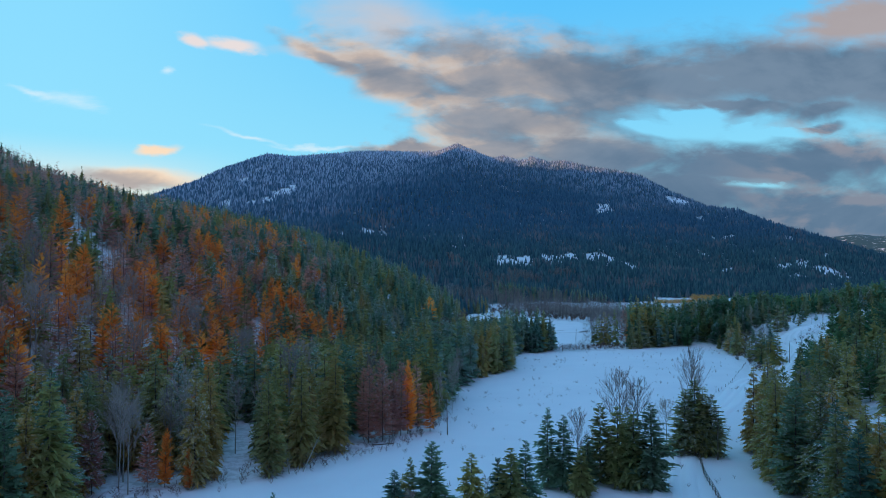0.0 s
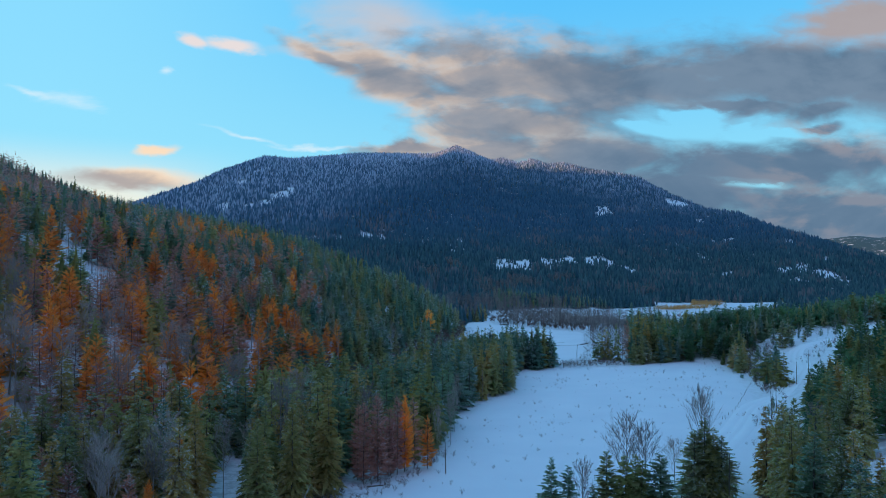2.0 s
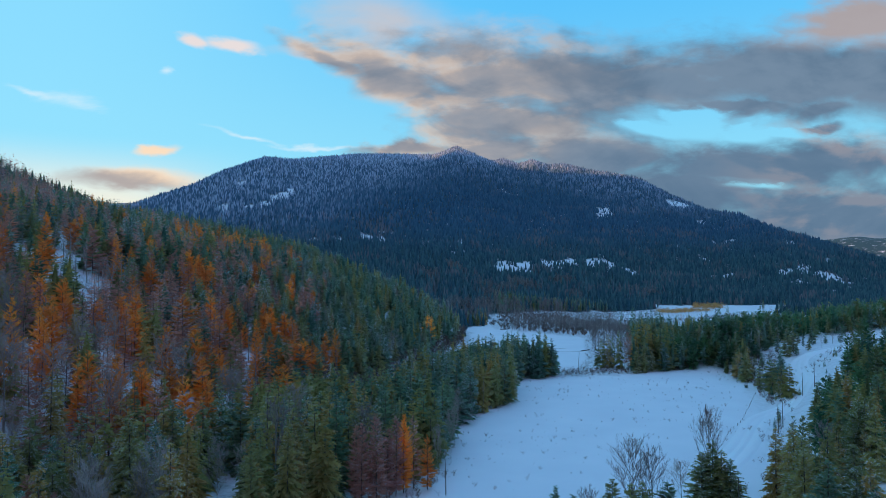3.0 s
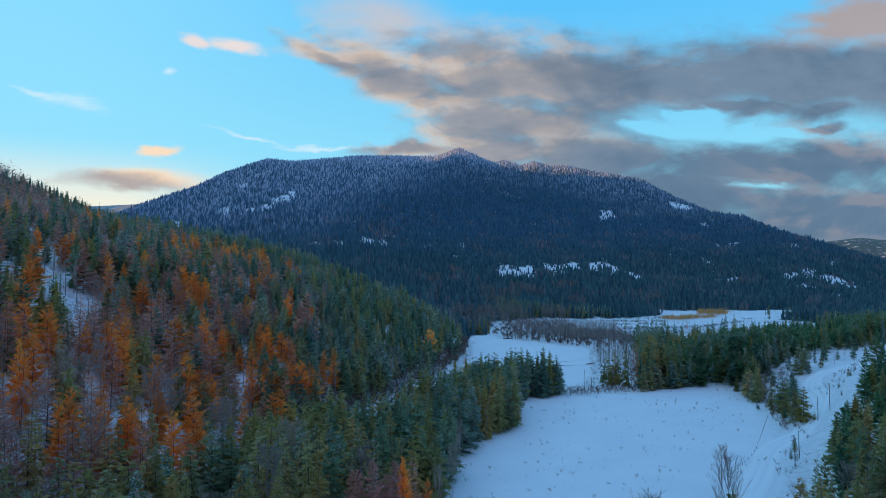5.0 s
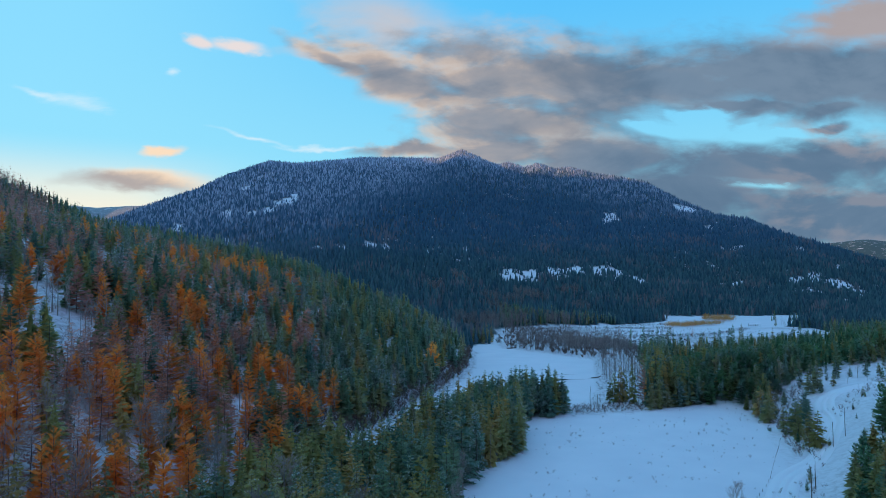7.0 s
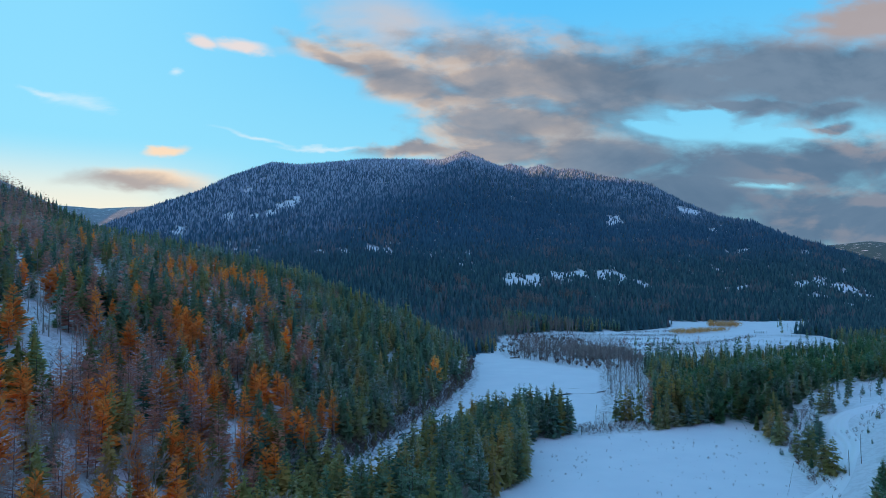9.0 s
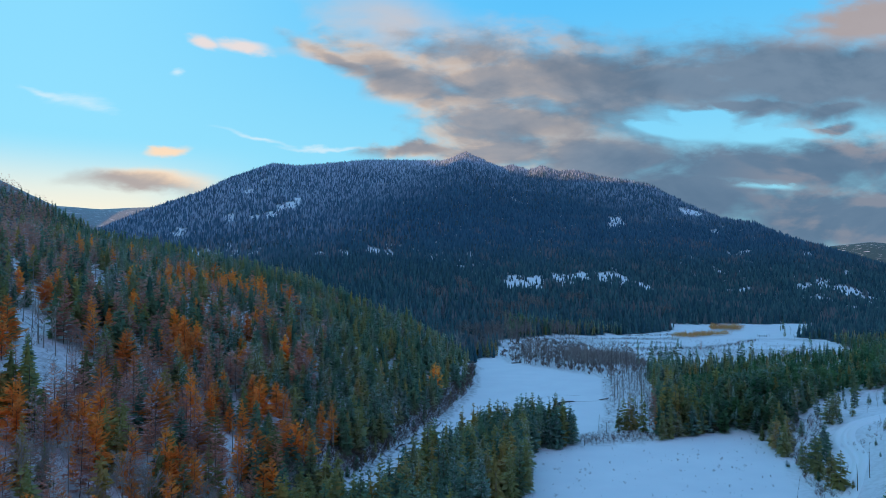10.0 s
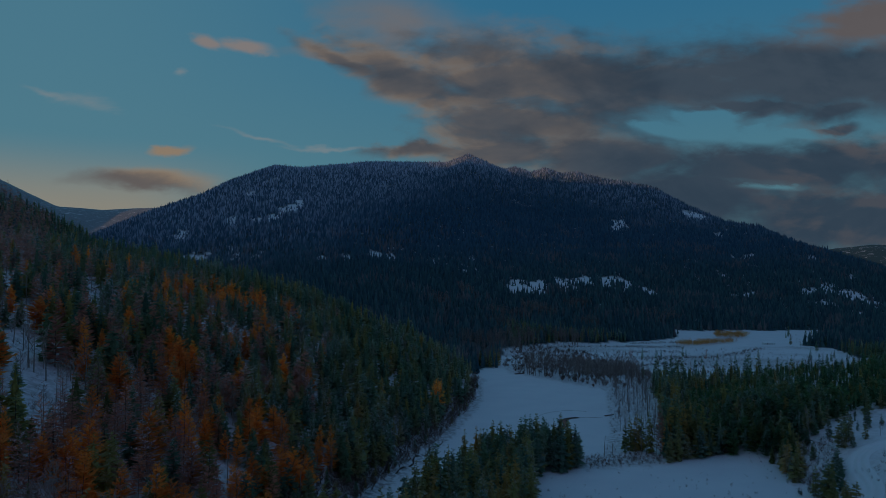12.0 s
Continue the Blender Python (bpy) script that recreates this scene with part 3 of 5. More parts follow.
def tube(points, radii, sides=5):
    """A tapered stem through the points."""
    points = np.asarray(points, float)
    ring = np.linspace(0, 2 * np.pi, sides, endpoint=False)
    axis = points[-1] - points[0]
    axis = axis / (np.linalg.norm(axis) + 1e-9)
    e1 = np.cross(axis, (0.3, 0.9, 0.1) if abs(axis[2]) > 0.9 else (0, 0, 1))
    e1 = e1 / np.linalg.norm(e1)
    e2 = np.cross(axis, e1)
    verts = np.concatenate([p + rr * (np.cos(ring)[:, None] * e1 + np.sin(ring)[:, None] * e2) for p, rr in zip(points, radii)])
    tris = []
    for k in range(len(points) - 1):
        for q in range(sides):
            a, b = k * sides + q, k * sides + (q + 1) % sides
            tris += [(a, b, b + sides), (a, b + sides, a + sides)]
    return verts, np.array(tris)


def joined(pieces):
    verts, tris, at = [], [], 0
    for v, f in pieces:
        verts.append(v), tris.append(np.asarray(f) + at)
        at += len(v)
    return np.concatenate(verts), np.concatenate(tris)


def conifer(rng, height, radius, tiers, boughs, rise, droop, taper, ragged, low, broad, leaflets, heart, solid=0.0):
    """A conifer's crown: whorls of boughs round a stem, shorter and steeper towards the tip; leaflets: pairs of side sprays on each bough."""
    waves = [(rng.randint(1, 3), rng.uniform(2, 16), rng.uniform(0, 6.28), rng.uniform(0.3, 0.6)) for _ in range(4)]

    def reach(h, a):
        body = max(1 - h, 0.0) ** taper * min(1.0, 0.55 + 2.6 * max(h - low, 0))
        return radius * body * max(0.25, 1 + ragged * sum(w * math.sin(n * a + k * h + p) for n, k, p, w in waves) / 1.8)

    solid = solid or (0.45 if leaflets > 2 else 0.62)
    verts, tris = [], []
    for i in range(tiers):
        level = low + (0.97 - low) * (i + 0.5) / tiers
        count = max(3, round(boughs * (0.4 + 0.6 * (1 - level) ** taper)))
        turn = rng.uniform(0, 6.28)
        for q in range(count):
            a = turn + (q + rng.uniform(-0.35, 0.35)) * 6.283 / count
            h = min(0.97, max(low, level + rng.uniform(-1.6, 1.6) / tiers))
            long = (reach(h, a) + 0.12) * rng.uniform(0.6, 1.22)
            out = np.array([math.cos(a), math.sin(a), 0.0])
            roll = rng.uniform(-0.75, 0.75)
            across = np.array([-out[1] * math.cos(roll), out[0] * math.cos(roll), math.sin(roll)])
            up = rise * h + rng.uniform(-0.15, 0.15)
            root = np.array([0.0, 0.0, h * height])
            mid = root + out * long * 0.55 + np.array([0, 0, 0.55 * long * (up - 0.3 * droop)])
            tip = mid + out * long * 0.45 + np.array([0, 0, 0.45 * long * (up - droop * rng.uniform(0.7, 1.3))])
            wide = broad * (0.35 + 0.65 * long) * rng.uniform(0.75, 1.25)
            sag = np.array([0, 0, wide * rng.uniform(0.1, 0.6)])
            n = len(verts)
            if not leaflets:
                verts += [root, mid + across * wide - sag, tip, mid - across * wide - sag]
                tris += [(n, n + 1, n + 2), (n, n + 2, n + 3)]
                continue
            verts += [root, mid + across * wide * solid - sag, tip, mid - across * wide * solid - sag]
            tris += [(n, n + 1, n + 2), (n, n + 2, n + 3)]
            for k in range(leaflets):
                f = 0.22 + 0.68 * (k + rng.uniform(0, 0.8)) / leaflets
                base = root + (mid - root) * f / 0.55 if f < 0.55 else mid + (tip - mid) * (f - 0.55) / 0.45
                for side in (1, -1):
                    span = wide * (1.3 - 0.8 * f) * rng.uniform(0.6, 1.4)
                    n = len(verts)
                    end = base + across * side * span + out * span * rng.uniform(0.3, 0.8) - np.array([0, 0, span * rng.uniform(0.05, 0.55) * (0.5 + droop)])
                    fat = out * min(0.3, 0.3 * span + 0.08)
                    verts += [base - fat, base + fat, end]
                    tris.append((n, n + 1, n + 2))
    n = len(verts)
    verts += [np.array([0.07, 0, 0.93 * height]), np.array([-0.05, 0.05, 0.93 * height]), np.array([0, 0, height])]
    tris.append((n, n + 1, n + 2))
    if heart and not leaflets:
        n = len(verts)
        for h in (low + 0.03, 0.35, 0.66):
            verts += [np.array([math.cos(q * 1.2566) * reach(h, q * 1.2566) * heart, math.sin(q * 1.2566) * reach(h, q * 1.2566) * heart, h * height]) for q in range(5)]
        verts.append(np.array([0, 0, height * 0.9]))
        for q in range(5):
            p = (q + 1) % 5
            for o in (n, n + 5):
                tris += [(o + q, o + p, o + 5 + p), (o + q, o + 5 + p, o + 5 + q)]
            tris.append((n + 10 + q, n + 10 + p, n + 15))
    return np.array(verts), np.array(tris)


# how closely a crown is built: tiers, boughs in a whorl, leaflets on a bough
DETAIL = {"near": (38, 12, 3), "middle": (19, 9, 2), "wood": (20, 10, 0), "far": (11, 7, 0), "distant": (6, 5, 0)}


def spruce_crown(rng, fine):
    tiers, boughs, leaflets = DETAIL[fine]
    return conifer(rng, 15.0, rng.uniform(2.9, 3.8), tiers, boughs, 0.8, 0.55, 0.70, 0.32, 0.05, (0.34 if tiers > 15 else 0.44, 0.0, 0.40, 0.29)[leaflets], leaflets, 0.36)


def cedar_crown(rng, fine):
    tiers, boughs, leaflets = DETAIL[fine]
    return conifer(rng, 15.0, rng.uniform(2.9, 3.7), tiers, boughs, 0.6, 0.8, 0.70, 0.32, 0.04, (0.34 if tiers > 15 else 0.44, 0.0, 0.42, 0.30)[leaflets], leaflets, 0.40)


def pine_crown(rng, fine):
    tiers, boughs, leaflets = DETAIL[fine]
    return conifer(rng, 15.0, rng.uniform(3.2, 4.2), tiers, boughs, 1.0, 0.15, 0.58, 0.38, 0.06, (0.34 if tiers > 15 else 0.46, 0.0, 0.42, 0.30)[leaflets], leaflets, 0.36)


def larch_crown(rng, fine):
    tiers, boughs, leaflets = DETAIL[fine]
    return conifer(rng, 15.0, rng.uniform(3.1, 4.1), tiers, boughs + 2, 0.9, 0.1, 0.62, 0.40, 0.08, (0.36, 0.0, 0.32, 0.24)[leaflets], leaflets, 0.28, 0.45)


def bare_larch_crown(rng, fine):
    tiers, boughs, leaflets = DETAIL[fine]
    return conifer(rng, 15.0, rng.uniform(2.9, 3.9), tiers, boughs + 1, 0.7, 0.1, 0.6, 0.36, 0.08, 0.23, leaflets, 0.0, 0.22)


def branches(rng, height, stems, limbs, twigs, spread=0.36, start=0.3, coarse=0.09):
    """A leafless crown: limbs that fork upward into boughs, and thin twigs at their ends."""
    hair_v, hair_t = [], []

    def hair(p, q, t2):
        off = np.array([rng.uniform(-t2, t2), rng.uniform(-t2, t2), 0])
        n = len(hair_v)
        hair_v.extend([p + off, p - off, q])
        hair_t.append((n, n + 1, n + 2))

    for s in range(stems):
        lean = np.array([rng.uniform(-0.1, 0.1), rng.uniform(-0.1, 0.1), 1.0]) * (1 if stems == 1 else rng.uniform(0.7, 1))
        if stems > 1:
            lean += np.array([rng.uniform(-0.3, 0.3), rng.uniform(-0.3, 0.3), 0])
        for b in range(limbs):
            h = start + (0.93 - start) * (b + rng.uniform(0, 1)) / limbs
            root = lean * h * height
            a = b * 2.4 + rng.uniform(-0.5, 0.5)
            length = height * spread * (1.0 - h * 0.6) * rng.uniform(0.75, 1.2)
            way = np.array([np.cos(a) * 0.62, np.sin(a) * 0.62, rng.uniform(0.55, 0.9)])
            end = root + way * length
            hair(root, end, coarse)
            for _ in range(twigs):
                k = rng.uniform(0.3, 1.0)
                p = root * (1 - k) + end * k
                hair(p, p + (way + np.array([rng.uniform(-0.9, 0.9), rng.uniform(-0.9, 0.9), rng.uniform(-0.3, 0.5)])) * length * rng.uniform(0.25, 0.5), coarse)
    return np.array(hair_v), np.array(hair_t)


def oval_crown(rng, height=15.0):
    """An aspen's leafless crown: a straight leader, ascending limbs that fork three times, fine twigs in an oval."""
    wood, hair_v, hair_t = [], [], []

    def fork(p, way, length, level):
        bent = way + np.array([0, 0, 0.22])
        q = p + way * length * 0.5 + bent * length * 0.5
        if level == 0:
            wood.append(tube([p, (p + q) / 2 + way * 0.05 * length, q], [0.055, 0.04, 0.015], 3))
        else:
            side = np.array([rng.uniform(-1, 1), rng.uniform(-1, 1), rng.uniform(-0.4, 0.4)]) * (0.042, 0.038, 0.032)[level - 1]
            n = len(hair_v)
            hair_v.extend([p + side, p - side, q])
            hair_t.append((n, n + 1, n + 2))
        if level == 3:
            return
        for k in range((6, 6, 5)[level]):
            f = 0.25 + 0.75 * (k + rng.uniform(0.2, 1.0)) / (6, 6, 5)[level]
            turn = np.array([rng.gauss(0, 0.5), rng.gauss(0, 0.5), rng.gauss(0.12, 0.3)])
            fresh = way + turn
            fork(p + (q - p) * min(f, 1.0), fresh / np.linalg.norm(fresh), length * rng.uniform(0.40, 0.62), level + 1)

    for b in range(15):
        h = 0.32 + 0.61 * (b + rng.uniform(0, 1)) / 15
        a = b * 2.4 + rng.uniform(-0.5, 0.5)
        steep = rng.uniform(0.75, 1.25) + 0.6 * h
        way = np.array([math.cos(a), math.sin(a), steep])
        fork(np.array([0, 0, h * height]), way / np.linalg.norm(way), height * 0.29 * math.sin(math.pi * min(0.97, 0.22 + 0.72 * h)) * rng.uniform(0.75, 1.1), 0)
    return joined(wood + [(np.array(hair_v), np.array(hair_t))])


def bare_crown(rng, fine):
    if fine == "near":
        return oval_crown(rng)
    return branches(rng, 15.0, 1, 14, 5)


def bush_crown(rng, fine):
    return branches(rng, 2.6, 4, 4, 3, 0.5, 0.15, coarse=0.055)


def thick_bush(rng):
    return branches(rng, 2.6, 6, 6, 4, 0.55, 0.12, coarse=0.07)


def stem(rng, height=15.0, radius=0.2, sides=5, top=0.96):
    bend = np.array([rng.uniform(-0.15, 0.15), rng.uniform(-0.15, 0.15), 0])
    return tube([(0, 0, -0.6), np.array([0, 0, height * 0.4]) + bend, (0, 0, height * top)], [radius * 1.15, radius * 0.7, 0.02], sides)


KINDS = {
    "spruce": (spruce_crown, SPRUCE, BARK, 0.15, "dark green spruce tree dusted with snow", "conifer"),
    "cedar": (cedar_crown, CEDAR, BARK, 0.17, "full olive-green cedar tree with drooping fronds", "conifer"),
    "pine": (pine_crown, PINE, BARK, 0.14, "bright green young pine tree with upturned boughs", "conifer"),
    "larch": (larch_crown, LARCH, BARK, 0.12, "slender larch tree in bright orange autumn needles", "larch"),
    "bare_larch": (bare_larch_crown, RUSSET, BARK, 0.10, "russet larch tree that has shed most needles", "larch"),
    "bare_tree": (bare_crown, TWIG, PALE_BARK, 0.15, "leafless pale-barked aspen tree with grey-brown twigs", "tree"),
}


SPRUCES, CEDARS, PINES, LARCHES, BARE_LARCHES, BARE_TREES = range(6)


def variants(kind, fine, count, salt):
    out = []
    for v in range(count):
        rng = random.Random(salt * 100 + v)
        out.append((KINDS[kind][0](rng, fine), stem(rng, 15.0, KINDS[kind][3], 5 if fine == "near" else 3)))
    return out


def wood_mesh(name, templates, spots, rng_seed, mat):
    """Many copies of the template shapes as one mesh. spots: x, y, z, height scale, width scale."""
    rng = np.random.default_rng(rng_seed)
    verts, tris, tint, at = [], [], [], 0
    pick = rng.integers(0, len(templates), len(spots))
    for v, (tv, tf) in enumerate(templates):
        mine = spots[pick == v]
        if not len(mine):
            continue
        a = rng.uniform(0, 6.283, len(mine))
        c, s = np.cos(a)[:, None], np.sin(a)[:, None]
        wx = mine[:, 4:5]
        px = (tv[None, :, 0] * c - tv[None, :, 1] * s) * wx + mine[:, 0:1]
        py = (tv[None, :, 0] * s + tv[None, :, 1] * c) * wx + mine[:, 1:2]
        pz = tv[None, :, 2] * mine[:, 3:4] + mine[:, 2:3]
        verts.append(np.stack([px, py, pz], -1).reshape(-1, 3))
        tris.append((tf[None] + (at + np.arange(len(mine)) * len(tv))[:, None, None]).reshape(-1, 3))
        tint.append(np.repeat(rng.uniform(0, 1, len(mine)), len(tv)))
        at += len(mine) * len(tv)
    me = mesh_of(name, np.concatenate(verts), tris=np.concatenate(tris), floats=[("tint", np.concatenate(tint))])
    me.materials.append(mat)
    return me


def stuff(name, me, label, category):
    return tagged(new(name, me), label, category, kind="stuff")


def tree_meshes(kind, fine, count, salt):
    out = []
    for v, (crown, trunk) in enumerate(variants(kind, fine, count, salt)):
        cm = mesh_of(kind + "_crown", crown[0], tris=crown[1])
        cm.materials.append(KINDS[kind][1])
        tm = mesh_of(kind + "_trunk", trunk[0], tris=trunk[1], smooth=True)
        tm.materials.append(KINDS[kind][2])
        out.append((cm, tm))
    return out


NEAR = {kind: tree_meshes(kind, "near", 8, 11 + n) for n, kind in enumerate(KINDS)}
MIDDLE = {kind: tree_meshes(kind, "middle", 8, 31 + n) for n, kind in enumerate(KINDS)}
tree_rng = random.Random(5)


def plant(kind, x, y, height, girth=1.0, label=""):
    """One tree of its own, with trunk and crown, standing on the ground."""
    ob = new(kind, None)
    ob.empty_display_size = 0.5
    k = height / 15.0
    ob.matrix_basis = pose(x, y, float(terrain(x, y)), tree_rng.uniform(-1.5, 1.5), tree_rng.uniform(-1.5, 1.5), tree_rng.uniform(0, 360)) @ Matrix.Diagonal((k * girth, k * girth, k, 1))
    cm, tm = tree_rng.choice((NEAR if math.hypot(x, y - 30) < (190 if kind == "bare_tree" else 132) else MIDDLE)[kind])
    for part_name, me in (("trunk", tm), ("crown", cm)):
        p = new(part_name, me)
        p.parent = ob
    tagged(ob, label or KINDS[kind][4], KINDS[kind][5], "trees of the valley")
    return ob


def grid(x0, x1, y0, y1, gap, seed):
    """Jittered places over a stretch of the plan."""
    rng = np.random.default_rng(seed)
    gx, gy = np.meshgrid(np.arange(x0, x1, gap), np.arange(y0, y1, gap))
    gx, gy = gx.ravel() + rng.uniform(-0.5, 0.5, gx.size) * gap, gy.ravel() + rng.uniform(-0.5, 0.5, gy.size) * gap
    return gx, gy, rng


def in_sight(x, y, low, high, slack=0.0):
    d = np.hypot(x, y)
    return (np.abs(x) < np.maximum(y, 0) * (0.68 + slack) + 12) & (d > low) & (d < high)


# ---- single trees that stand out ----
def plant_group(kind, spots):
    for x, y, height, girth in spots:
        plant(kind, x, y, height, girth)


# the clumps out in the field
plant_group("spruce", [(-1.6, 103, 12.4, 1.34), (-7.0, 100, 9.0, 1.40), (-5.0, 103, 10.0, 1.04), (8.0, 103, 10.0, 1.34), (12.2, 104, 12.2, 1.22), (-23, 96, 7.0, 1.10), (18.0, 121, 13.8, 1.10), (20.2, 120, 12.8, 1.16), (25.0, 122, 9.0, 1.34),
                       (27.8, 124, 14.0, 1.52), (35.4, 120, 14.8, 1.52), (49.0, 143, 13.5, 1.40), (53.8, 142, 12.5, 1.59)])
plant_group("cedar", [(3.9, 101, 11.2, 1.46), (9.8, 102, 11.8, 1.46), (-6.0, 101.5, 7.5, 1.34), (22.8, 117, 8.2, 1.46), (30.0, 122, 14.0, 1.40), (32.4, 121, 13.5, 1.34), (33.0, 126, 13.0, 1.22), (51.0, 144, 15.8, 1.34), (52.6, 142.5, 14.0, 1.34)])
plant_group("bare_tree", [(23.2, 122, 12.5, 0.7), (32.6, 131, 18.0, 0.85), (36.6, 133, 16.0, 0.75), (51.8, 147, 20.5, 0.55), (47.5, 150, 9.5, 1.0), (69.5, 195, 10.5, 0.95), (60, 172, 5.5, 1.2), (55, 163, 5.0, 1.2), (-4.5, 99, 6.0, 0.9), (6.5, 104, 6.5, 0.8)])
# the field's far corner
plant_group("cedar", [(76.5, 357, 13.0, 0.95), (79.5, 359, 15.0, 1.0), (82.3, 360, 17.0, 1.0), (84.8, 361, 16.0, 0.9), (87.6, 356, 19.5, 0.7), (95.5, 354, 22.0, 0.75), (98.2, 356, 25.0, 0.75), (101.0, 354, 23.5, 0.8),
                      (104.0, 356, 26.0, 0.8), (107.2, 354.5, 24.5, 0.8), (110.2, 356, 23.0, 0.8), (113.0, 354.5, 19.0, 0.8), (100.0, 360, 26.0, 0.75), (106.0, 361, 25.0, 0.75)])
plant_group("spruce", [(51.5, 336, 11.0, 1.0), (48, 338, 9.0, 1.0)])
plant_group("bare_larch", [(90.6, 352, 24.0, 0.55), (91.8, 353, 20.0, 0.55)])
plant_group("larch", [(92.2, 350.5, 13.0, 0.5)])
# the bank between field and road
plant_group("cedar", [(126, 266, 13.0, 1.35), (127, 273, 12.0, 1.42), (128, 283, 9.5, 1.35), (131, 291, 12.5, 1.49), (129.5, 297, 11.0, 1.35), (140, 306, 10.0, 1.22), (139, 341, 12.0, 1.22)])
plant_group("spruce", [(129.5, 277, 9.0, 1.35), (133.5, 296, 13.0, 1.22), (138, 297, 11.0, 1.35), (145, 310, 11.5, 1.22), (147, 316, 8.5, 1.22), (158, 332, 13.5, 1.22), (162, 334, 13.0, 1.22), (165, 341, 10.0, 1.22), (131, 318, 11.0, 1.08), (137, 328, 7.0, 1.22)])
plant_group("spruce", [(170, 336, 6.0, 1.35), (196, 356, 8.0, 1.22), (214, 362, 7.0, 1.35), (180, 352, 9.5, 1.22), (186, 362, 10.5, 1.22), (160, 345, 8.0, 1.22), (230, 376, 6.5, 1.35)])
# the wood's edge beside the field
plant_group("bare_larch", [(-16, 152, 17.0, 0.85), (-13.2, 154, 18.5, 0.9), (-11.3, 157, 15.0, 0.85), (-9.5, 159, 17.0, 0.85), (-17.5, 155, 16.0, 0.85), (-6, 164, 16.0, 0.85), (-58, 117, 14.0, 0.9), (-50.5, 121, 11.0, 0.9), (-66, 123, 15.0, 0.9)])
plant_group("larch", [(-3.0, 163.5, 12.0, 1.0), (-8.0, 161, 17.0, 0.8), (-47.5, 121, 10.0, 0.7), (-43, 119.5, 7.0, 0.7), (-47, 133, 15.0, 0.7)])
plant_group("bare_tree", [(-52, 117, 15.0, 0.7), (-55, 120, 16.5, 0.75), (-42, 143, 15.0, 0.7), (-56, 124, 17.0, 0.8), (-59, 128, 15.0, 0.8), (-44.5, 122.5, 13.0, 0.7), (-49, 127, 16.0, 0.7), (-38, 147, 14.0, 0.8)])
plant_group("cedar", [(-62, 121, 13.0, 1.0)])
plant_group("bare_tree", [(-1, 170, 12.0, 0.5), (2.4, 185, 13.0, 0.5), (3.6, 200, 12.0, 0.5), (4.6, 214, 13.0, 0.5), (14, 246, 13.0, 0.5), (26.5, 262, 11.0, 0.5)])

# ---- woods on the hill, along the field and on the terrace ----


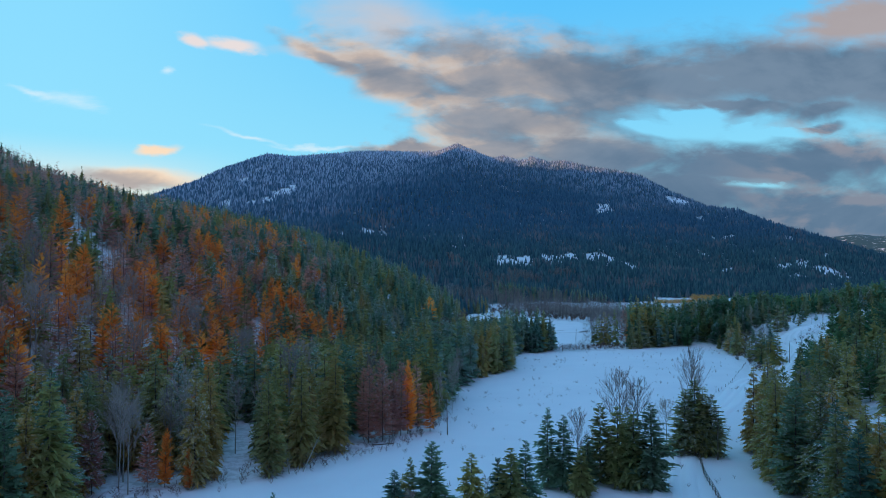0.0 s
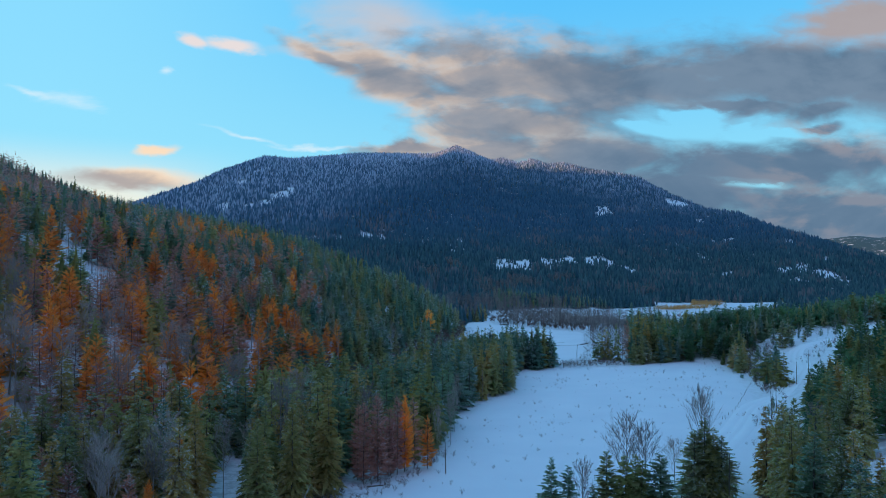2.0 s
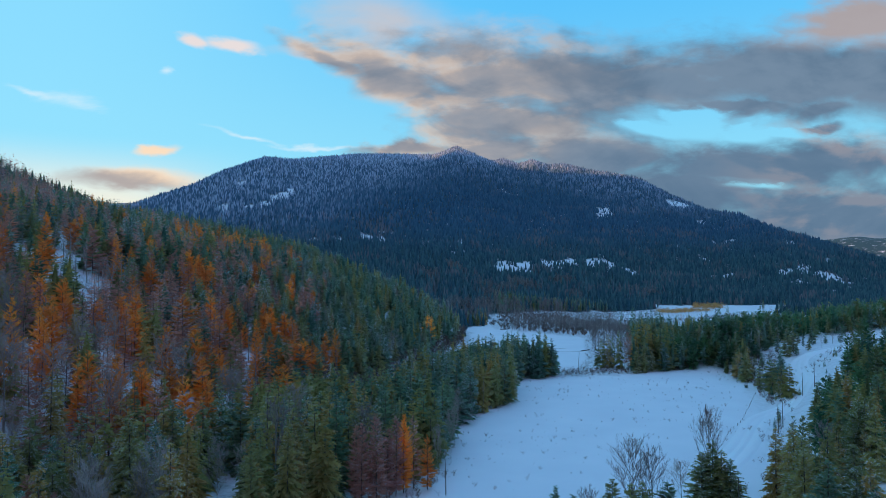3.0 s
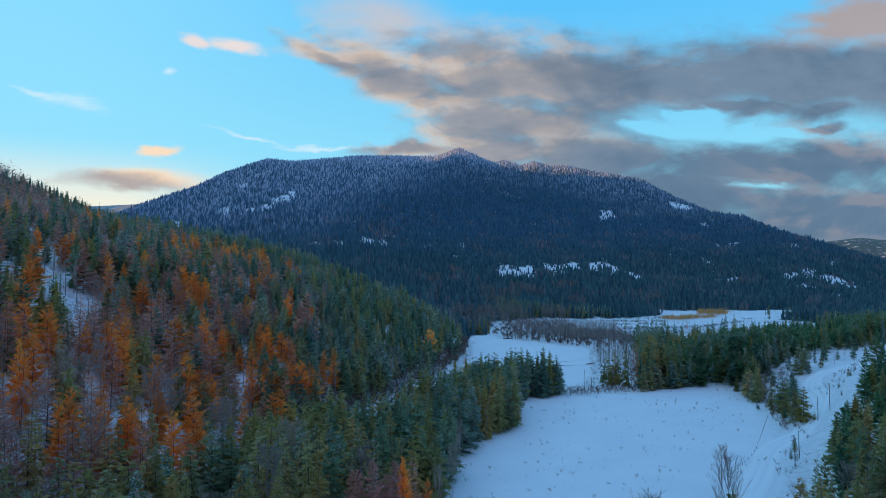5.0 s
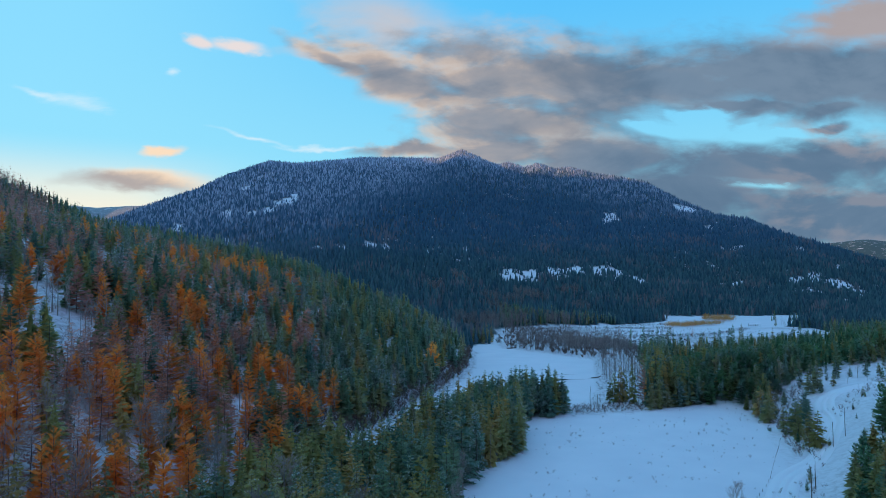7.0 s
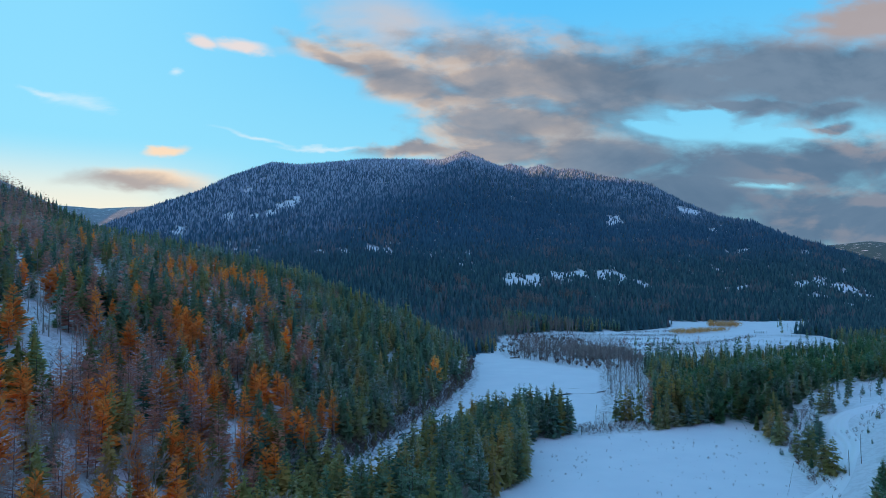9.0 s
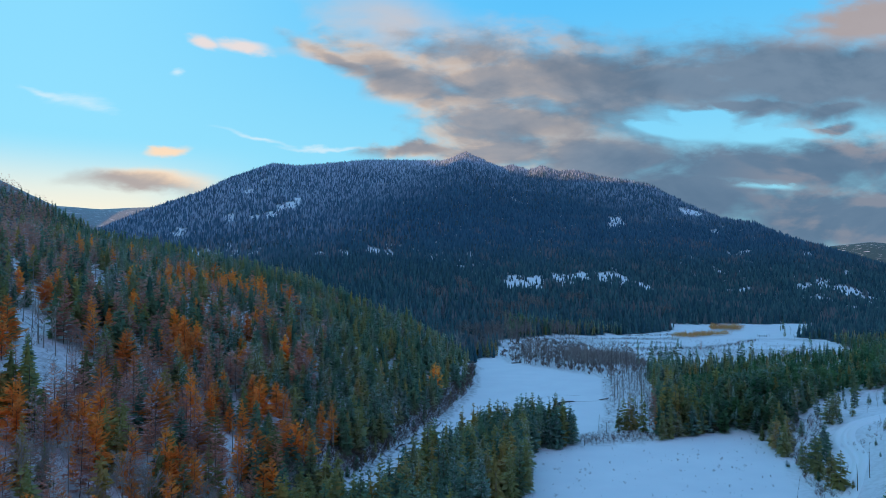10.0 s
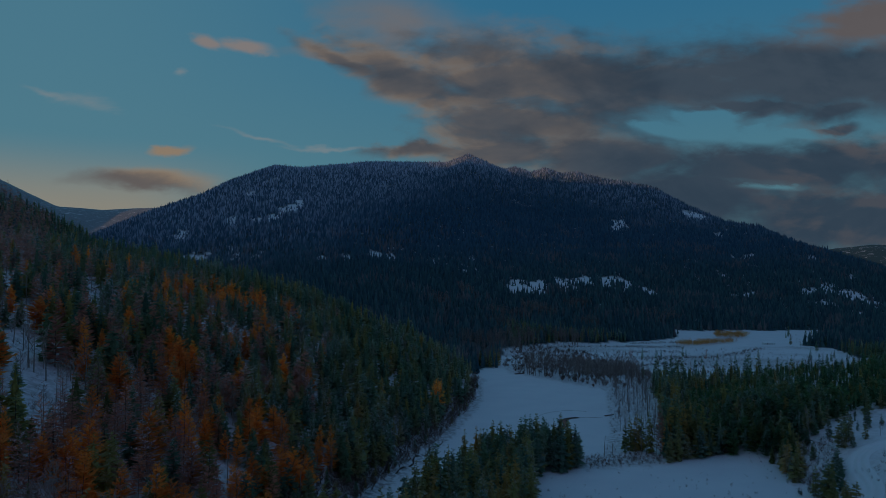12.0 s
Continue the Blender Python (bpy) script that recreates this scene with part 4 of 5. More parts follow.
def grow_woods():
    x, y, rng = grid(-640, 560, 70, 900, 4.6, 41)
    fx, fy, _ = grid(88, 270, 335, 540, 5.0, 43)
    ok = inside([(90, 342), (150, 338), (168, 356), (260, 480), (240, 535), (150, 530), (116, 440)], fx, fy)
    x, y = np.concatenate([x, fx[ok]]), np.concatenate([y, fy[ok]])
    keep = in_sight(x, y, 75, 900) & (forest_cover(x, y) > 0)
    foot = beside(HILL_FOOT + [(21, 620)], x, y)
    keep &= ~((foot > 460) & (y < 600)) & ~((beside(HILL_BACK, x, y) < -5) & (x < 40) & (foot > 0))
    keep &= ~((y > 560) & (beside(HILL_BACK, x, y) < 0) & (x < 60))
    x, y = x[keep], y[keep]
    foot, over = beside(HILL_FOOT + [(21, 620)], x, y), -beside(TERRACE_FOOT, x, y)
    on_hill = (foot > 0) & (x < 20)
    strip = inside(STRIP, x, y)
    thin = roll_of(x, y, 55, 3, 71)
    chance_of = rng.uniform(0, 1, x.size)
    # snowy openings on the hill's lower face, and loose growth on the terrace
    bare = (on_hill & (rng.uniform(0, 1, x.size) < 0.05 + 0.06 * between(x, -85, -110) * between(y, 330, 270))) | (glade(x, y) & (chance_of < 0.70)) | (on_hill & (thin > 0.16) & (chance_of < 0.3) & (y < 430)) | inside([(-20, 144), (-2, 164), (-7, 173), (-24, 154)], x, y) | inside([(-41, 124), (-33, 126), (-38, 148), (-44, 174), (-54, 174), (-47, 148)], x, y)
    loose = ((x > 320) & (y > 540) & (roll_of(x, y, 42, 3, 95) > 0.08)) | (over > 0) & ((roll_of(x, y, 45, 3, 72) > np.where(y > 390, 0.17, 0.06)) & (chance_of < 0.8) & ((x > 185) | (y < 300)) | (y < 330) & (y > 215) & (chance_of < 0.4))
    crowded = (rng.uniform(0, 1, x.size) < np.where(on_hill & (y < 235), 0.27, np.where((over > 0) & (y < 230), 0.14, 0)))
    # an open snowy margin beside the road
    margin = (np.abs(beside(ROAD_LINE, x, y)) < 16 - 9 * between(y, 175, 150) + 5 * roll_of(x, y, 14, 2, 97)) & (y > 130) & (y < 300)
    keep = ~(bare | loose | crowded | margin) & ((np.hypot(x, y) < 400) | (rng.uniform(0, 1, x.size) < np.where(over > 0, 0.92, 0.68)))
    x, y, foot, over, on_hill, strip, chance_of = x[keep], y[keep], foot[keep], over[keep], on_hill[keep], strip[keep], chance_of[keep]
    z = terrain(x, y)
    gold, russet, aspen = stand(GOLDEN_STANDS, x, y, 301), stand(RUSSET_STANDS, x, y, 303), stand(ASPEN_STANDS, x, y, 305)
    # larches mingle with the evergreens over the sunny side of the hill
    sunny = between(foot, -25, 5) * between(y, 520, 440) * between(x + 0.13 * (y - 285), -40, -56) * (0.35 + 0.65 * between(foot, 0, 14)) * on_hill

    def draw():
        return rng.uniform(0, 1, x.size)

    kind = np.where(draw() < np.where(y > 330, 0.7, np.where(y < 200, 0.14, 0.22)), SPRUCES, CEDARS)
    kind = np.where(on_hill & (draw() < 0.75 * between(y, 190, 290)), SPRUCES, kind)
    kind = np.where((over > 0) & (draw() < 0.3 + 0.25 * between(y, 180, 240)), PINES, kind)
    kind = np.where(draw() < 0.29 * sunny, BARE_LARCHES, kind)
    kind = np.where(draw() < (0.07 + 0.09 * between(y, 340, 280)) * sunny, LARCHES, kind)
    kind = np.where(on_hill & (draw() < 0.05 + 0.09 * sunny), BARE_TREES, kind)
    kind = np.where(on_hill & (draw() < 0.66 * russet), BARE_LARCHES, kind)
    kind = np.where(on_hill & (draw() < 0.85 * aspen), BARE_TREES, kind)
    kind = np.where(on_hill & (draw() < 0.88 * gold), LARCHES, kind)
    kind = np.where(on_hill & (y > 400) & (draw() < 0.75 * between(-x / y, 0.50, 0.56)), BARE_LARCHES, kind)
    kind = np.where(glade(x, y) & on_hill & (draw() < 0.6), BARE_TREES, kind)
    close = draw() + np.where(on_hill & (y < 215) & (foot > 6), 0.0, 1.0)
    kind = np.where(close < 0.30, np.where(close < 0.07, BARE_TREES, np.where(close < 0.17, BARE_LARCHES, LARCHES)), kind)
    kind = np.where(strip, np.where(draw() < 0.35, CEDARS, SPRUCES), kind)
    kind = np.where(~on_hill & ~strip & (draw() < 0.02), BARE_TREES, kind)
    kind = np.where((y > 590) & (kind == CEDARS), SPRUCES, kind)
    height = rng.normal(13.0, 2.6, x.size) + 4.5 * between(y, 260, 160)
    height = np.where(strip, rng.normal(17.5, 2.2, x.size), height)
    height = np.where(over > 0, rng.normal(11.0, 2.6, x.size) - 6.0 * between(y, 375, 460) * between(x - 0.5 * (y - 400), 250, 190), height)
    keep_off = on_hill & (foot < 5) & (y > 240)
    height = np.where(keep_off, 4.5, height)
    height = np.clip(height, 4, 22)
    girth = rng.uniform(0.8, 1.2, x.size) * np.where(strip, 1.0, 1 + 0.25 * between(y, 170, 260))
    distance = np.hypot(x, y - 40)
    names = list(KINDS)
    for n, name in enumerate(names):
        mine = np.flatnonzero(kind == n)
        mine = mine[np.argsort(distance[mine])]
        own = mine[:210] if name in ("spruce", "cedar", "pine") else mine[:140]
        for q in own:
            plant(name, float(x[q]), float(y[q]), float(height[q]), float(girth[q]))
        rest = mine[len(own):]
        for wood_name, detail, chosen in (("wood", "wood", rest[distance[rest] < 330]), ("far_wood", "far", rest[(distance[rest] >= 330) & (distance[rest] < 500)]), ("distant_wood", "distant", rest[distance[rest] >= 500])):
            if not len(chosen):
                continue
            k = height[chosen] / 15.0
            spots = np.stack([x[chosen], y[chosen], z[chosen], k, k * girth[chosen]], -1)
            forms = variants(name, detail, 8, 51 + n)
            stuff(name + "_" + wood_name, wood_mesh(name + "_" + wood_name, [f[0] for f in forms], spots, 61 + n, KINDS[name][1]), "closely grown " + KINDS[name][4] + "s on the hillside", "woods")
            if detail != "wood" and name != "bare_tree":
                continue   # hidden in the crowns
            stuff(name + "_trunks", wood_mesh(name + "_trunks", [f[1] for f in forms], spots, 61 + n, KINDS[name][2]), "trunks of the closely grown trees", "woods")


grow_woods()


def understory():
    """Snow-flecked saplings and shrubs between the hill's trees."""
    x, y, rng = grid(-260, 20, 110, 480, 7.4, 44)
    foot = beside(HILL_FOOT, x, y)
    ok = in_sight(x, y, 90, 520) & (foot > 3)
    x, y = x[ok], y[ok]
    k = rng.uniform(0.6, 1.7, x.size)
    spots = np.stack([x, y, terrain(x, y), k, k * 1.2], -1)
    forms = [bush_crown(random.Random(740 + v), False) for v in range(8)]
    stuff("hill_brush", wood_mesh("hill_brush", forms, spots, 45, TWIG), "snow-flecked leafless brush between the hill's trees", "bushes")


understory()


def far_woods():
    """The mountain's forest, thousands of small spires."""
    def spire(rng, tiers):
        v, f = [], []
        for z0, z1, r in tiers:
            n, turn = len(v), rng.uniform(0, 6)
            v += [(r * rng.uniform(0.6, 1.4) * math.cos(turn + q * 1.5708), r * rng.uniform(0.6, 1.4) * math.sin(turn + q * 1.5708), z0 + rng.uniform(-0.8, 0.8)) for q in range(4)] + [(rng.uniform(-0.3, 0.3), rng.uniform(-0.3, 0.3), z1)]
            f += [(n + q, n + (q + 1) % 4, n + 4) for q in range(4)]
        return np.array(v), np.array(f)
    near_forms = [spire(random.Random(900 + v), ((0.3, 6.0, 2.7), (3.0, 9.5, 2.1), (6.3, 13.0, 1.4))) for v in range(12)]
    far_forms = [spire(random.Random(930 + v), ((0.3, 10.5, 2.3),)) for v in range(12)]
    for low, high, gap, seed in ((600, 1250, 6.4, 81), (1250, 2000, 6.0, 82), (2000, 2900, 6.8, 83)):
        x, y, rng = grid(-high * 0.7, high * 0.7, 560, high, gap, seed)
        u = x / np.maximum(y, 1)
        base, crest = np.interp(u, BASE_U, BASE_Y), np.maximum(2600 - 3600 * u * u, 1750)
        s = (y - base) / (crest - base)
        keep = in_sight(x, y, low, high, 0.03) & (forest_cover(x, y) > 0) & ((s > -0.12) | (s > -0.4) & (u > 0.2)) & (s < 1.06)
        keep &= ~((beside(HILL_BACK, x, y) > 15) & (x < 20) & (y < 1000))
        keep &= ~(aspens(x, y) & (rng.uniform(0, 1, x.size) < 0.75))
        open_snow = bald(x, y)
        keep &= ~(open_snow & (rng.uniform(0, 1, x.size) < np.where(y < 1230, 0.9, 0.72)))
        x, y = x[keep], y[keep]
        k = rng.normal(0.97, 0.25, x.size).clip(0.5, 1.8) * np.where(open_snow[keep], 0.7, 1.0)
        spots = np.stack([x, y, terrain(x, y), k, k * rng.uniform(0.8, 1.25, x.size)], -1)
        stuff("mountain_forest", wood_mesh("mountain_forest", near_forms if low == 600 else far_forms, spots, 95 + low, HAZED_RIME), "dense dark evergreen forest blued for haze, rimed with frost near the summit", "woods")


far_woods()

# ---- brush, bare poplars and weeds ----
bush_forms = [bush_crown(random.Random(700 + v), False) for v in range(8)]
thick_forms = [thick_bush(random.Random(720 + v)) for v in range(8)]


def thicket(name, shape, gap, size, seed, mat, label, own=0, keep_share=1.0, form=None):
    """Leafless bushes over a stretch of the plan; the first of them as things of their own."""
    xs, ys = [p[0] for p in shape], [p[1] for p in shape]
    x, y, rng = grid(min(xs), max(xs), min(ys), max(ys), gap, seed)
    ok = inside(shape, x, y) & (rng.uniform(0, 1, x.size) < keep_share)
    x, y = x[ok], y[ok]
    k = rng.uniform(0.6, 1.3, x.size) * size / 2.6
    order = np.argsort(np.hypot(x, y))
    x, y, k = x[order], y[order], k[order]
    z = terrain(x, y)
    for q in range(min(own, x.size)):
        me = bush_meshes(mat)[q % len(bush_forms)]
        ob = new(name, me)
        ob.matrix_basis = pose(x[q], y[q], z[q] - 0.05, 0, 0, rng.uniform(0, 360)) @ Matrix.Diagonal((k[q] * 1.2, k[q] * 1.2, k[q], 1))
        tagged(ob, label, "bush", "bushes of the valley")
    if x.size > own:
        spots = np.stack([x, y, z - 0.05, k, k * rng.uniform(1.0, 1.5, x.size)], -1)[own:]
        stuff(name + "_thicket", wood_mesh(name + "_thicket", form or bush_forms, spots, seed, mat), "thicket of " + label, "bushes")


made_bushes = {}


def bush_meshes(mat):
    if mat.name not in made_bushes:
        made_bushes[mat.name] = []
        for v, f in bush_forms:
            me = mesh_of("bush", v, tris=f)
            me.materials.append(mat)
            made_bushes[mat.name].append(me)
    return made_bushes[mat.name]


RIVERSIDE = [(-52, 225), (-37, 268), (-25, 308), (-5, 376), (12, 465), (19, 560), (15, 560), (6, 470), (-12, 385), (-34, 320), (-48, 278), (-62, 232)]
thicket("river_bush", RIVERSIDE, 2.0, 4.4, 201, BRUSHWOOD, "tangled leafless bush on the snowy river bank", 60)
thicket("alder_bush", [(54, 330), (88, 338), (93, 352), (84, 352), (66, 347), (52, 345)], 2.1, 2.4, 202, BRUSHWOOD, "leafless brown alder bush in shallow snow", 60)
thicket("alder_scrub", BRUSH, 3.2, 1.5, 212, BRUSHWOOD, "leafless brown alder scrub by the river", 0, 0.5)
thicket("poplar_brush", POPLARS, 6.6, 3.6, 203, BRUSHWOOD, "low grey-brown bush among bare poplars", 0, 0.75, form=thick_forms)
thicket("poplar_undergrowth", [(100, 585), (150, 570), (160, 650), (100, 690)], 4.0, 4.6, 215, TWIG, "dense leafless brush behind the bare poplars", 0, 0.7, form=thick_forms)
thicket("flood_plain_bush", [(132, 600), (190, 575), (235, 600), (215, 720), (150, 745), (138, 690)], 8.0, 2.2, 213, BRUSHWOOD, "low brown scrub on the snowy flood plain", 0, 0.6, form=thick_forms)
for n, (ax, ay, bx, by) in enumerate(((60, 772, 140, 800), (140, 800, 250, 800), (150, 690, 250, 706), (250, 706, 330, 790), (150, 742, 230, 752), (135, 640, 200, 652), (200, 836, 262, 850), (60, 655, 135, 628))):
    thicket("pasture_edge_bush", [(ax, ay), (bx, by), (bx - 3, by + 12), (ax - 3, ay + 5)], 2.5, 3.0, 261 + n, BRUSHWOOD, "low brown scrub along a snowy river channel", 0, 0.6)
thicket("edge_bush", [(-60, 105), (-46, 113), (-28, 122), (-16, 139), (-8, 148), (4, 173), (-2, 178), (-14, 156), (-22, 148), (-32, 132), (-50, 124)], 2.2, 2.0, 204, BRUSHWOOD, "scrubby leafless bush at the wood's edge", 40, 0.7)
thicket("field_corner_bush", [(56, 328), (88, 336), (90, 342), (64, 341), (56, 338)], 3.0, 1.7, 214, TWIG, "low leafless bush in snow at the field's far corner", 40, 0.8)
thicket("bank_bush", [(124, 285), (136, 300), (150, 318), (160, 345), (146, 345), (134, 325), (128, 298), (118, 268), (115, 256), (121, 260)], 1.9, 2.6, 205, BRUSHWOOD, "leafless bush on the snowy road bank", 60, 0.85)
thicket("roadside_bush", [(70, 165), (96, 205), (120, 250), (140, 285), (175, 305), (230, 330), (262, 372), (235, 372), (190, 340), (150, 300), (126, 268), (108, 240), (84, 200)], 3.0, 1.9, 206, BRUSHWOOD, "small leafless bush in roadside snow", 80, 0.6)
thicket("golden_willow", [(248, 832), (270, 826), (300, 850), (330, 868), (332, 876), (300, 868), (262, 850)], 2.4, 5.4, 207, WILLOW, "golden-twigged willow bush in the far pasture", 30)
thicket("russet_willow", [(330, 930), (362, 926), (382, 955), (340, 965)], 3.2, 7.5, 208, WILLOW, "tan-twigged willow bush beside the far pasture", 20)
thicket("pasture_bush", [(150, 590), (280, 560), (390, 700), (300, 800), (190, 830), (186, 700)], 5.6, 1.7, 209, BRUSHWOOD, "low brown scrub in the far pasture", 0, 0.5)


def poplar_stand(shape, gap, low, high, seed, share, own):
    xs, ys = [p[0] for p in shape], [p[1] for p in shape]
    x, y, rng = grid(min(xs), max(xs), min(ys), max(ys), gap, seed)
    ok = inside(shape, x, y) & (rng.uniform(0, 1, x.size) < share)
    x, y = x[ok], y[ok]
    h = rng.uniform(low, high, x.size)
    for q in range(min(own, x.size)):
        plant("bare_tree", float(x[q]), float(y[q]), float(h[q]), 0.8)
    x, y, h = x[own:], y[own:], h[own:]
    if x.size:
        k = h / 15.0
        spots = np.stack([x, y, terrain(x, y), k, k * 1.1], -1)
        forms = [(branches(random.Random(560 + v), 15.0, 1, 14, 6, 0.30, 0.12, coarse=0.10), stem(random.Random(570 + v), 15.0, 0.15, 3)) for v in range(8)]
        stuff("poplar_stand", wood_mesh("poplar_stand", [f[0] for f in forms], spots, seed, PALE_TWIG), "leafless grey poplars and alders by the river", "woods")
        stuff("poplar_trunks", wood_mesh("poplar_trunks", [f[1] for f in forms], spots, seed, POPLAR_BARK), "pale trunks of the riverside poplars", "woods")


poplar_stand([(46, 612), (62, 590), (104, 545), (132, 560), (146, 590), (74, 672)], 3.9, 12, 19, 221, 0.52, 20)
poplar_stand([(78, 352), (90, 345), (112, 420), (134, 520), (150, 570), (112, 545), (104, 500), (86, 410)], 4.4, 10, 16, 222, 0.34, 25)
poplar_stand([(-10, 655), (40, 655), (54, 765), (130, 845), (180, 852), (180, 880), (120, 870), (20, 790), (-60, 700)], 6.0, 10, 16, 223, 0.6, 0)
poplar_stand([(180, 520), (260, 540), (390, 690), (330, 700), (220, 580)], 9.0, 6, 11, 224, 0.5, 0)
# a row of tall dark spruces along the pasture's near rim
for x, y, h in ((146, 586, 13), (157, 586, 21), (164, 588, 16), (167, 584, 19), (172, 587, 18), (177, 590, 17.5), (186, 586, 15.5), (203, 587, 15.5), (213, 586, 15.5), (218, 588, 17.5), (224, 585, 19), (228, 589, 21), (235, 588, 21.5), (241, 584, 16),
                (246, 580, 17), (254, 576, 19), (262, 574, 17), (272, 570, 18), (284, 580, 18)):
    plant("spruce", x, y, h, 0.85)
for x, y, h in ((32, 640, 15), (36, 646, 17), (28, 645, 14), (40, 652, 15), (24, 650, 14), (33, 655, 16)):
    plant("cedar", x, y, h, 0.8)


def aspen_groves():
    x, y, rng = grid(-80, 340, 740, 1180, 6.0, 226)
    ok = aspens(x, y) & (rng.uniform(0, 1, x.size) < 0.8)
    x, y = x[ok], y[ok]
    k = rng.uniform(12, 18, x.size) / 15.0
    spots = np.stack([x, y, terrain(x, y), k, k], -1)
    forms = [(branches(random.Random(580 + v), 15.0, 1, 10, 5, 0.34, 0.22, coarse=0.32), stem(random.Random(590 + v), 15.0, 0.3, 3)) for v in range(6)]
    stuff("aspen_grove", wood_mesh("aspen_grove", [f[0] for f in forms], spots, 227, PALE_TWIG), "leafless grey-brown aspens on the mountain's lowest slope", "woods")
    stuff("aspen_trunks", wood_mesh("aspen_trunks", [f[1] for f in forms], spots, 227, PALE_BARK), "pale trunks of the bare aspens", "woods")


aspen_groves()

# bare trees and small spruces scattered over the flood plain and the pasture's rim
flood_rng = random.Random(77)
for k in range(46):
    bx, by = flood_rng.uniform(128, 250), flood_rng.uniform(585, 720)
    if bx - 128 < (by - 540) * 0.9:
        plant(flood_rng.choice(["bare_tree", "bare_tree", "bare_larch", "spruce"]), bx, by, flood_rng.uniform(5, 11), 0.8)
for k in range(40):
    by = flood_rng.uniform(640, 1000)
    plant(flood_rng.choice(["bare_tree", "spruce", "spruce"]), 350 + (by - 690) * 0.42 + flood_rng.uniform(-34, 22), by, flood_rng.uniform(7, 13), 0.9)


def weeds():
    """Dry stalks that stick out of the field's snow."""
    rng = np.random.default_rng(231)
    x, y = rng.uniform(-10, 135, 1700), rng.uniform(120, 350, 1700)
    dense = roll_of(x, y, 50, 3, 232) + 0.45 * between(x, 70, 120) * between(y, 240, 320)
    ok = inside(FIELD, x, y) & (dense > -0.04) & (rng.uniform(0, 1, 1700) < 0.5)
    x, y = x[ok], y[ok]
    k = 0.13 + 0.50 * rng.uniform(0, 1, x.size) ** 2
    spots = np.stack([x, y, terrain(x, y) - 0.03, k, k * 1.3], -1)
    stuff("dry_weeds", wood_mesh("dry_weeds", bush_forms, spots, 233, BRUSHWOOD), "dry brown weed stalks poking through the field's snow", "weeds")


weeds()


# small trees and bushes on the bank between wood and road
for x, y, kind, h in ((146, 338, "spruce", 6.0), (150, 344, "spruce", 8.0), (156, 350, "spruce", 9.0), (162, 356, "spruce", 7.0), (140, 326, "spruce", 5.0), (146, 331, "spruce", 7.5), (168, 362, "spruce", 9.0),
                      (176, 368, "spruce", 10.0), (160, 338, "spruce", 6.5), (190, 352, "bare_tree", 6.0), (198, 366, "bare_tree", 6.5), (206, 372, "spruce", 5.0), (215, 380, "bare_tree", 6.0),
                      (106, 232, "spruce", 3.2), (108, 236, "spruce", 4.2), (101, 224, "spruce", 3.4), (128, 262, "spruce", 3.0), (166, 306, "spruce", 3.0), (238, 372, "bare_tree", 7.0), (250, 378, "bare_tree", 6.0), (226, 366, "spruce", 4.0)):
    plant(kind, x, y, h, 1.15)


# young growth over the terrace's open snow, clear of the road
for k in range(260):
    bx, by = flood_rng.uniform(120, 290), flood_rng.uniform(255, 398)
    if bool(clearing(np.array(bx), np.array(by))) and abs(float(beside(ROAD_LINE, np.array(bx), np.array(by)))) > 6:
        plant(flood_rng.choice(["spruce", "spruce", "pine", "bare_tree"]), bx, by, flood_rng.uniform(2.0, 4.0 + 5.0 * max(0.0, (by - 300) / 98)), 1.1)

# ---- road, creek, fences ----
def smooth_line(points, spacing):
    """A rounded line through the points, with points at even spacing."""
    p = np.array([points[0]] + list(points) + [points[-1]], float)
    out = []
    for k in range(1, len(p) - 2):
        n = max(2, int(np.hypot(*(p[k + 1] - p[k])) / spacing))
        for t in np.arange(n) / n:
            a, b, c, d = p[k - 1], p[k], p[k + 1], p[k + 2]
            out.append(0.5 * (2 * b + (c - a) * t + (2 * a - 5 * b + 4 * c - d) * t * t + (3 * b - a - 3 * c + d) * t ** 3))
    out.append(p[-2])
    return np.array(out)


def ribbon(name, points, offsets, lifts, mat, label, category, spacing=1.2, wobble=0.0):
    """A strip along a line: its cross-section is given by offsets from the middle and lifts over the ground."""
    line = smooth_line(points, spacing)
    way = np.gradient(line, axis=0)
    way = way / np.linalg.norm(way, axis=1)[:, None]
    side = np.stack([way[:, 1], -way[:, 0]], -1)
    n, k = len(line), len(offsets)
    wander = roll_of(np.arange(n) * spacing, np.zeros(n), 9, 3, 241) * wobble
    off = np.array(offsets)[None] * (1 + wander[:, None])
    x = line[:, None, 0] + side[:, None, 0] * off
    y = line[:, None, 1] + side[:, None, 1] * off
    z = terrain(x, y) + np.array(lifts)[None]
    i, j = np.meshgrid(np.arange(n - 1), np.arange(k - 1), indexing="ij")
    quads = np.stack([i * k + j, (i + 1) * k + j, (i + 1) * k + j + 1, i * k + j + 1], -1).reshape(-1, 4)[:, ::-1]
    me = mesh_of(name, np.stack([x.ravel(), y.ravel(), z.ravel()], -1), quads=quads, smooth=True)
    me.materials.append(mat)
    return tagged(new(name, me), label, category, kind="structure")


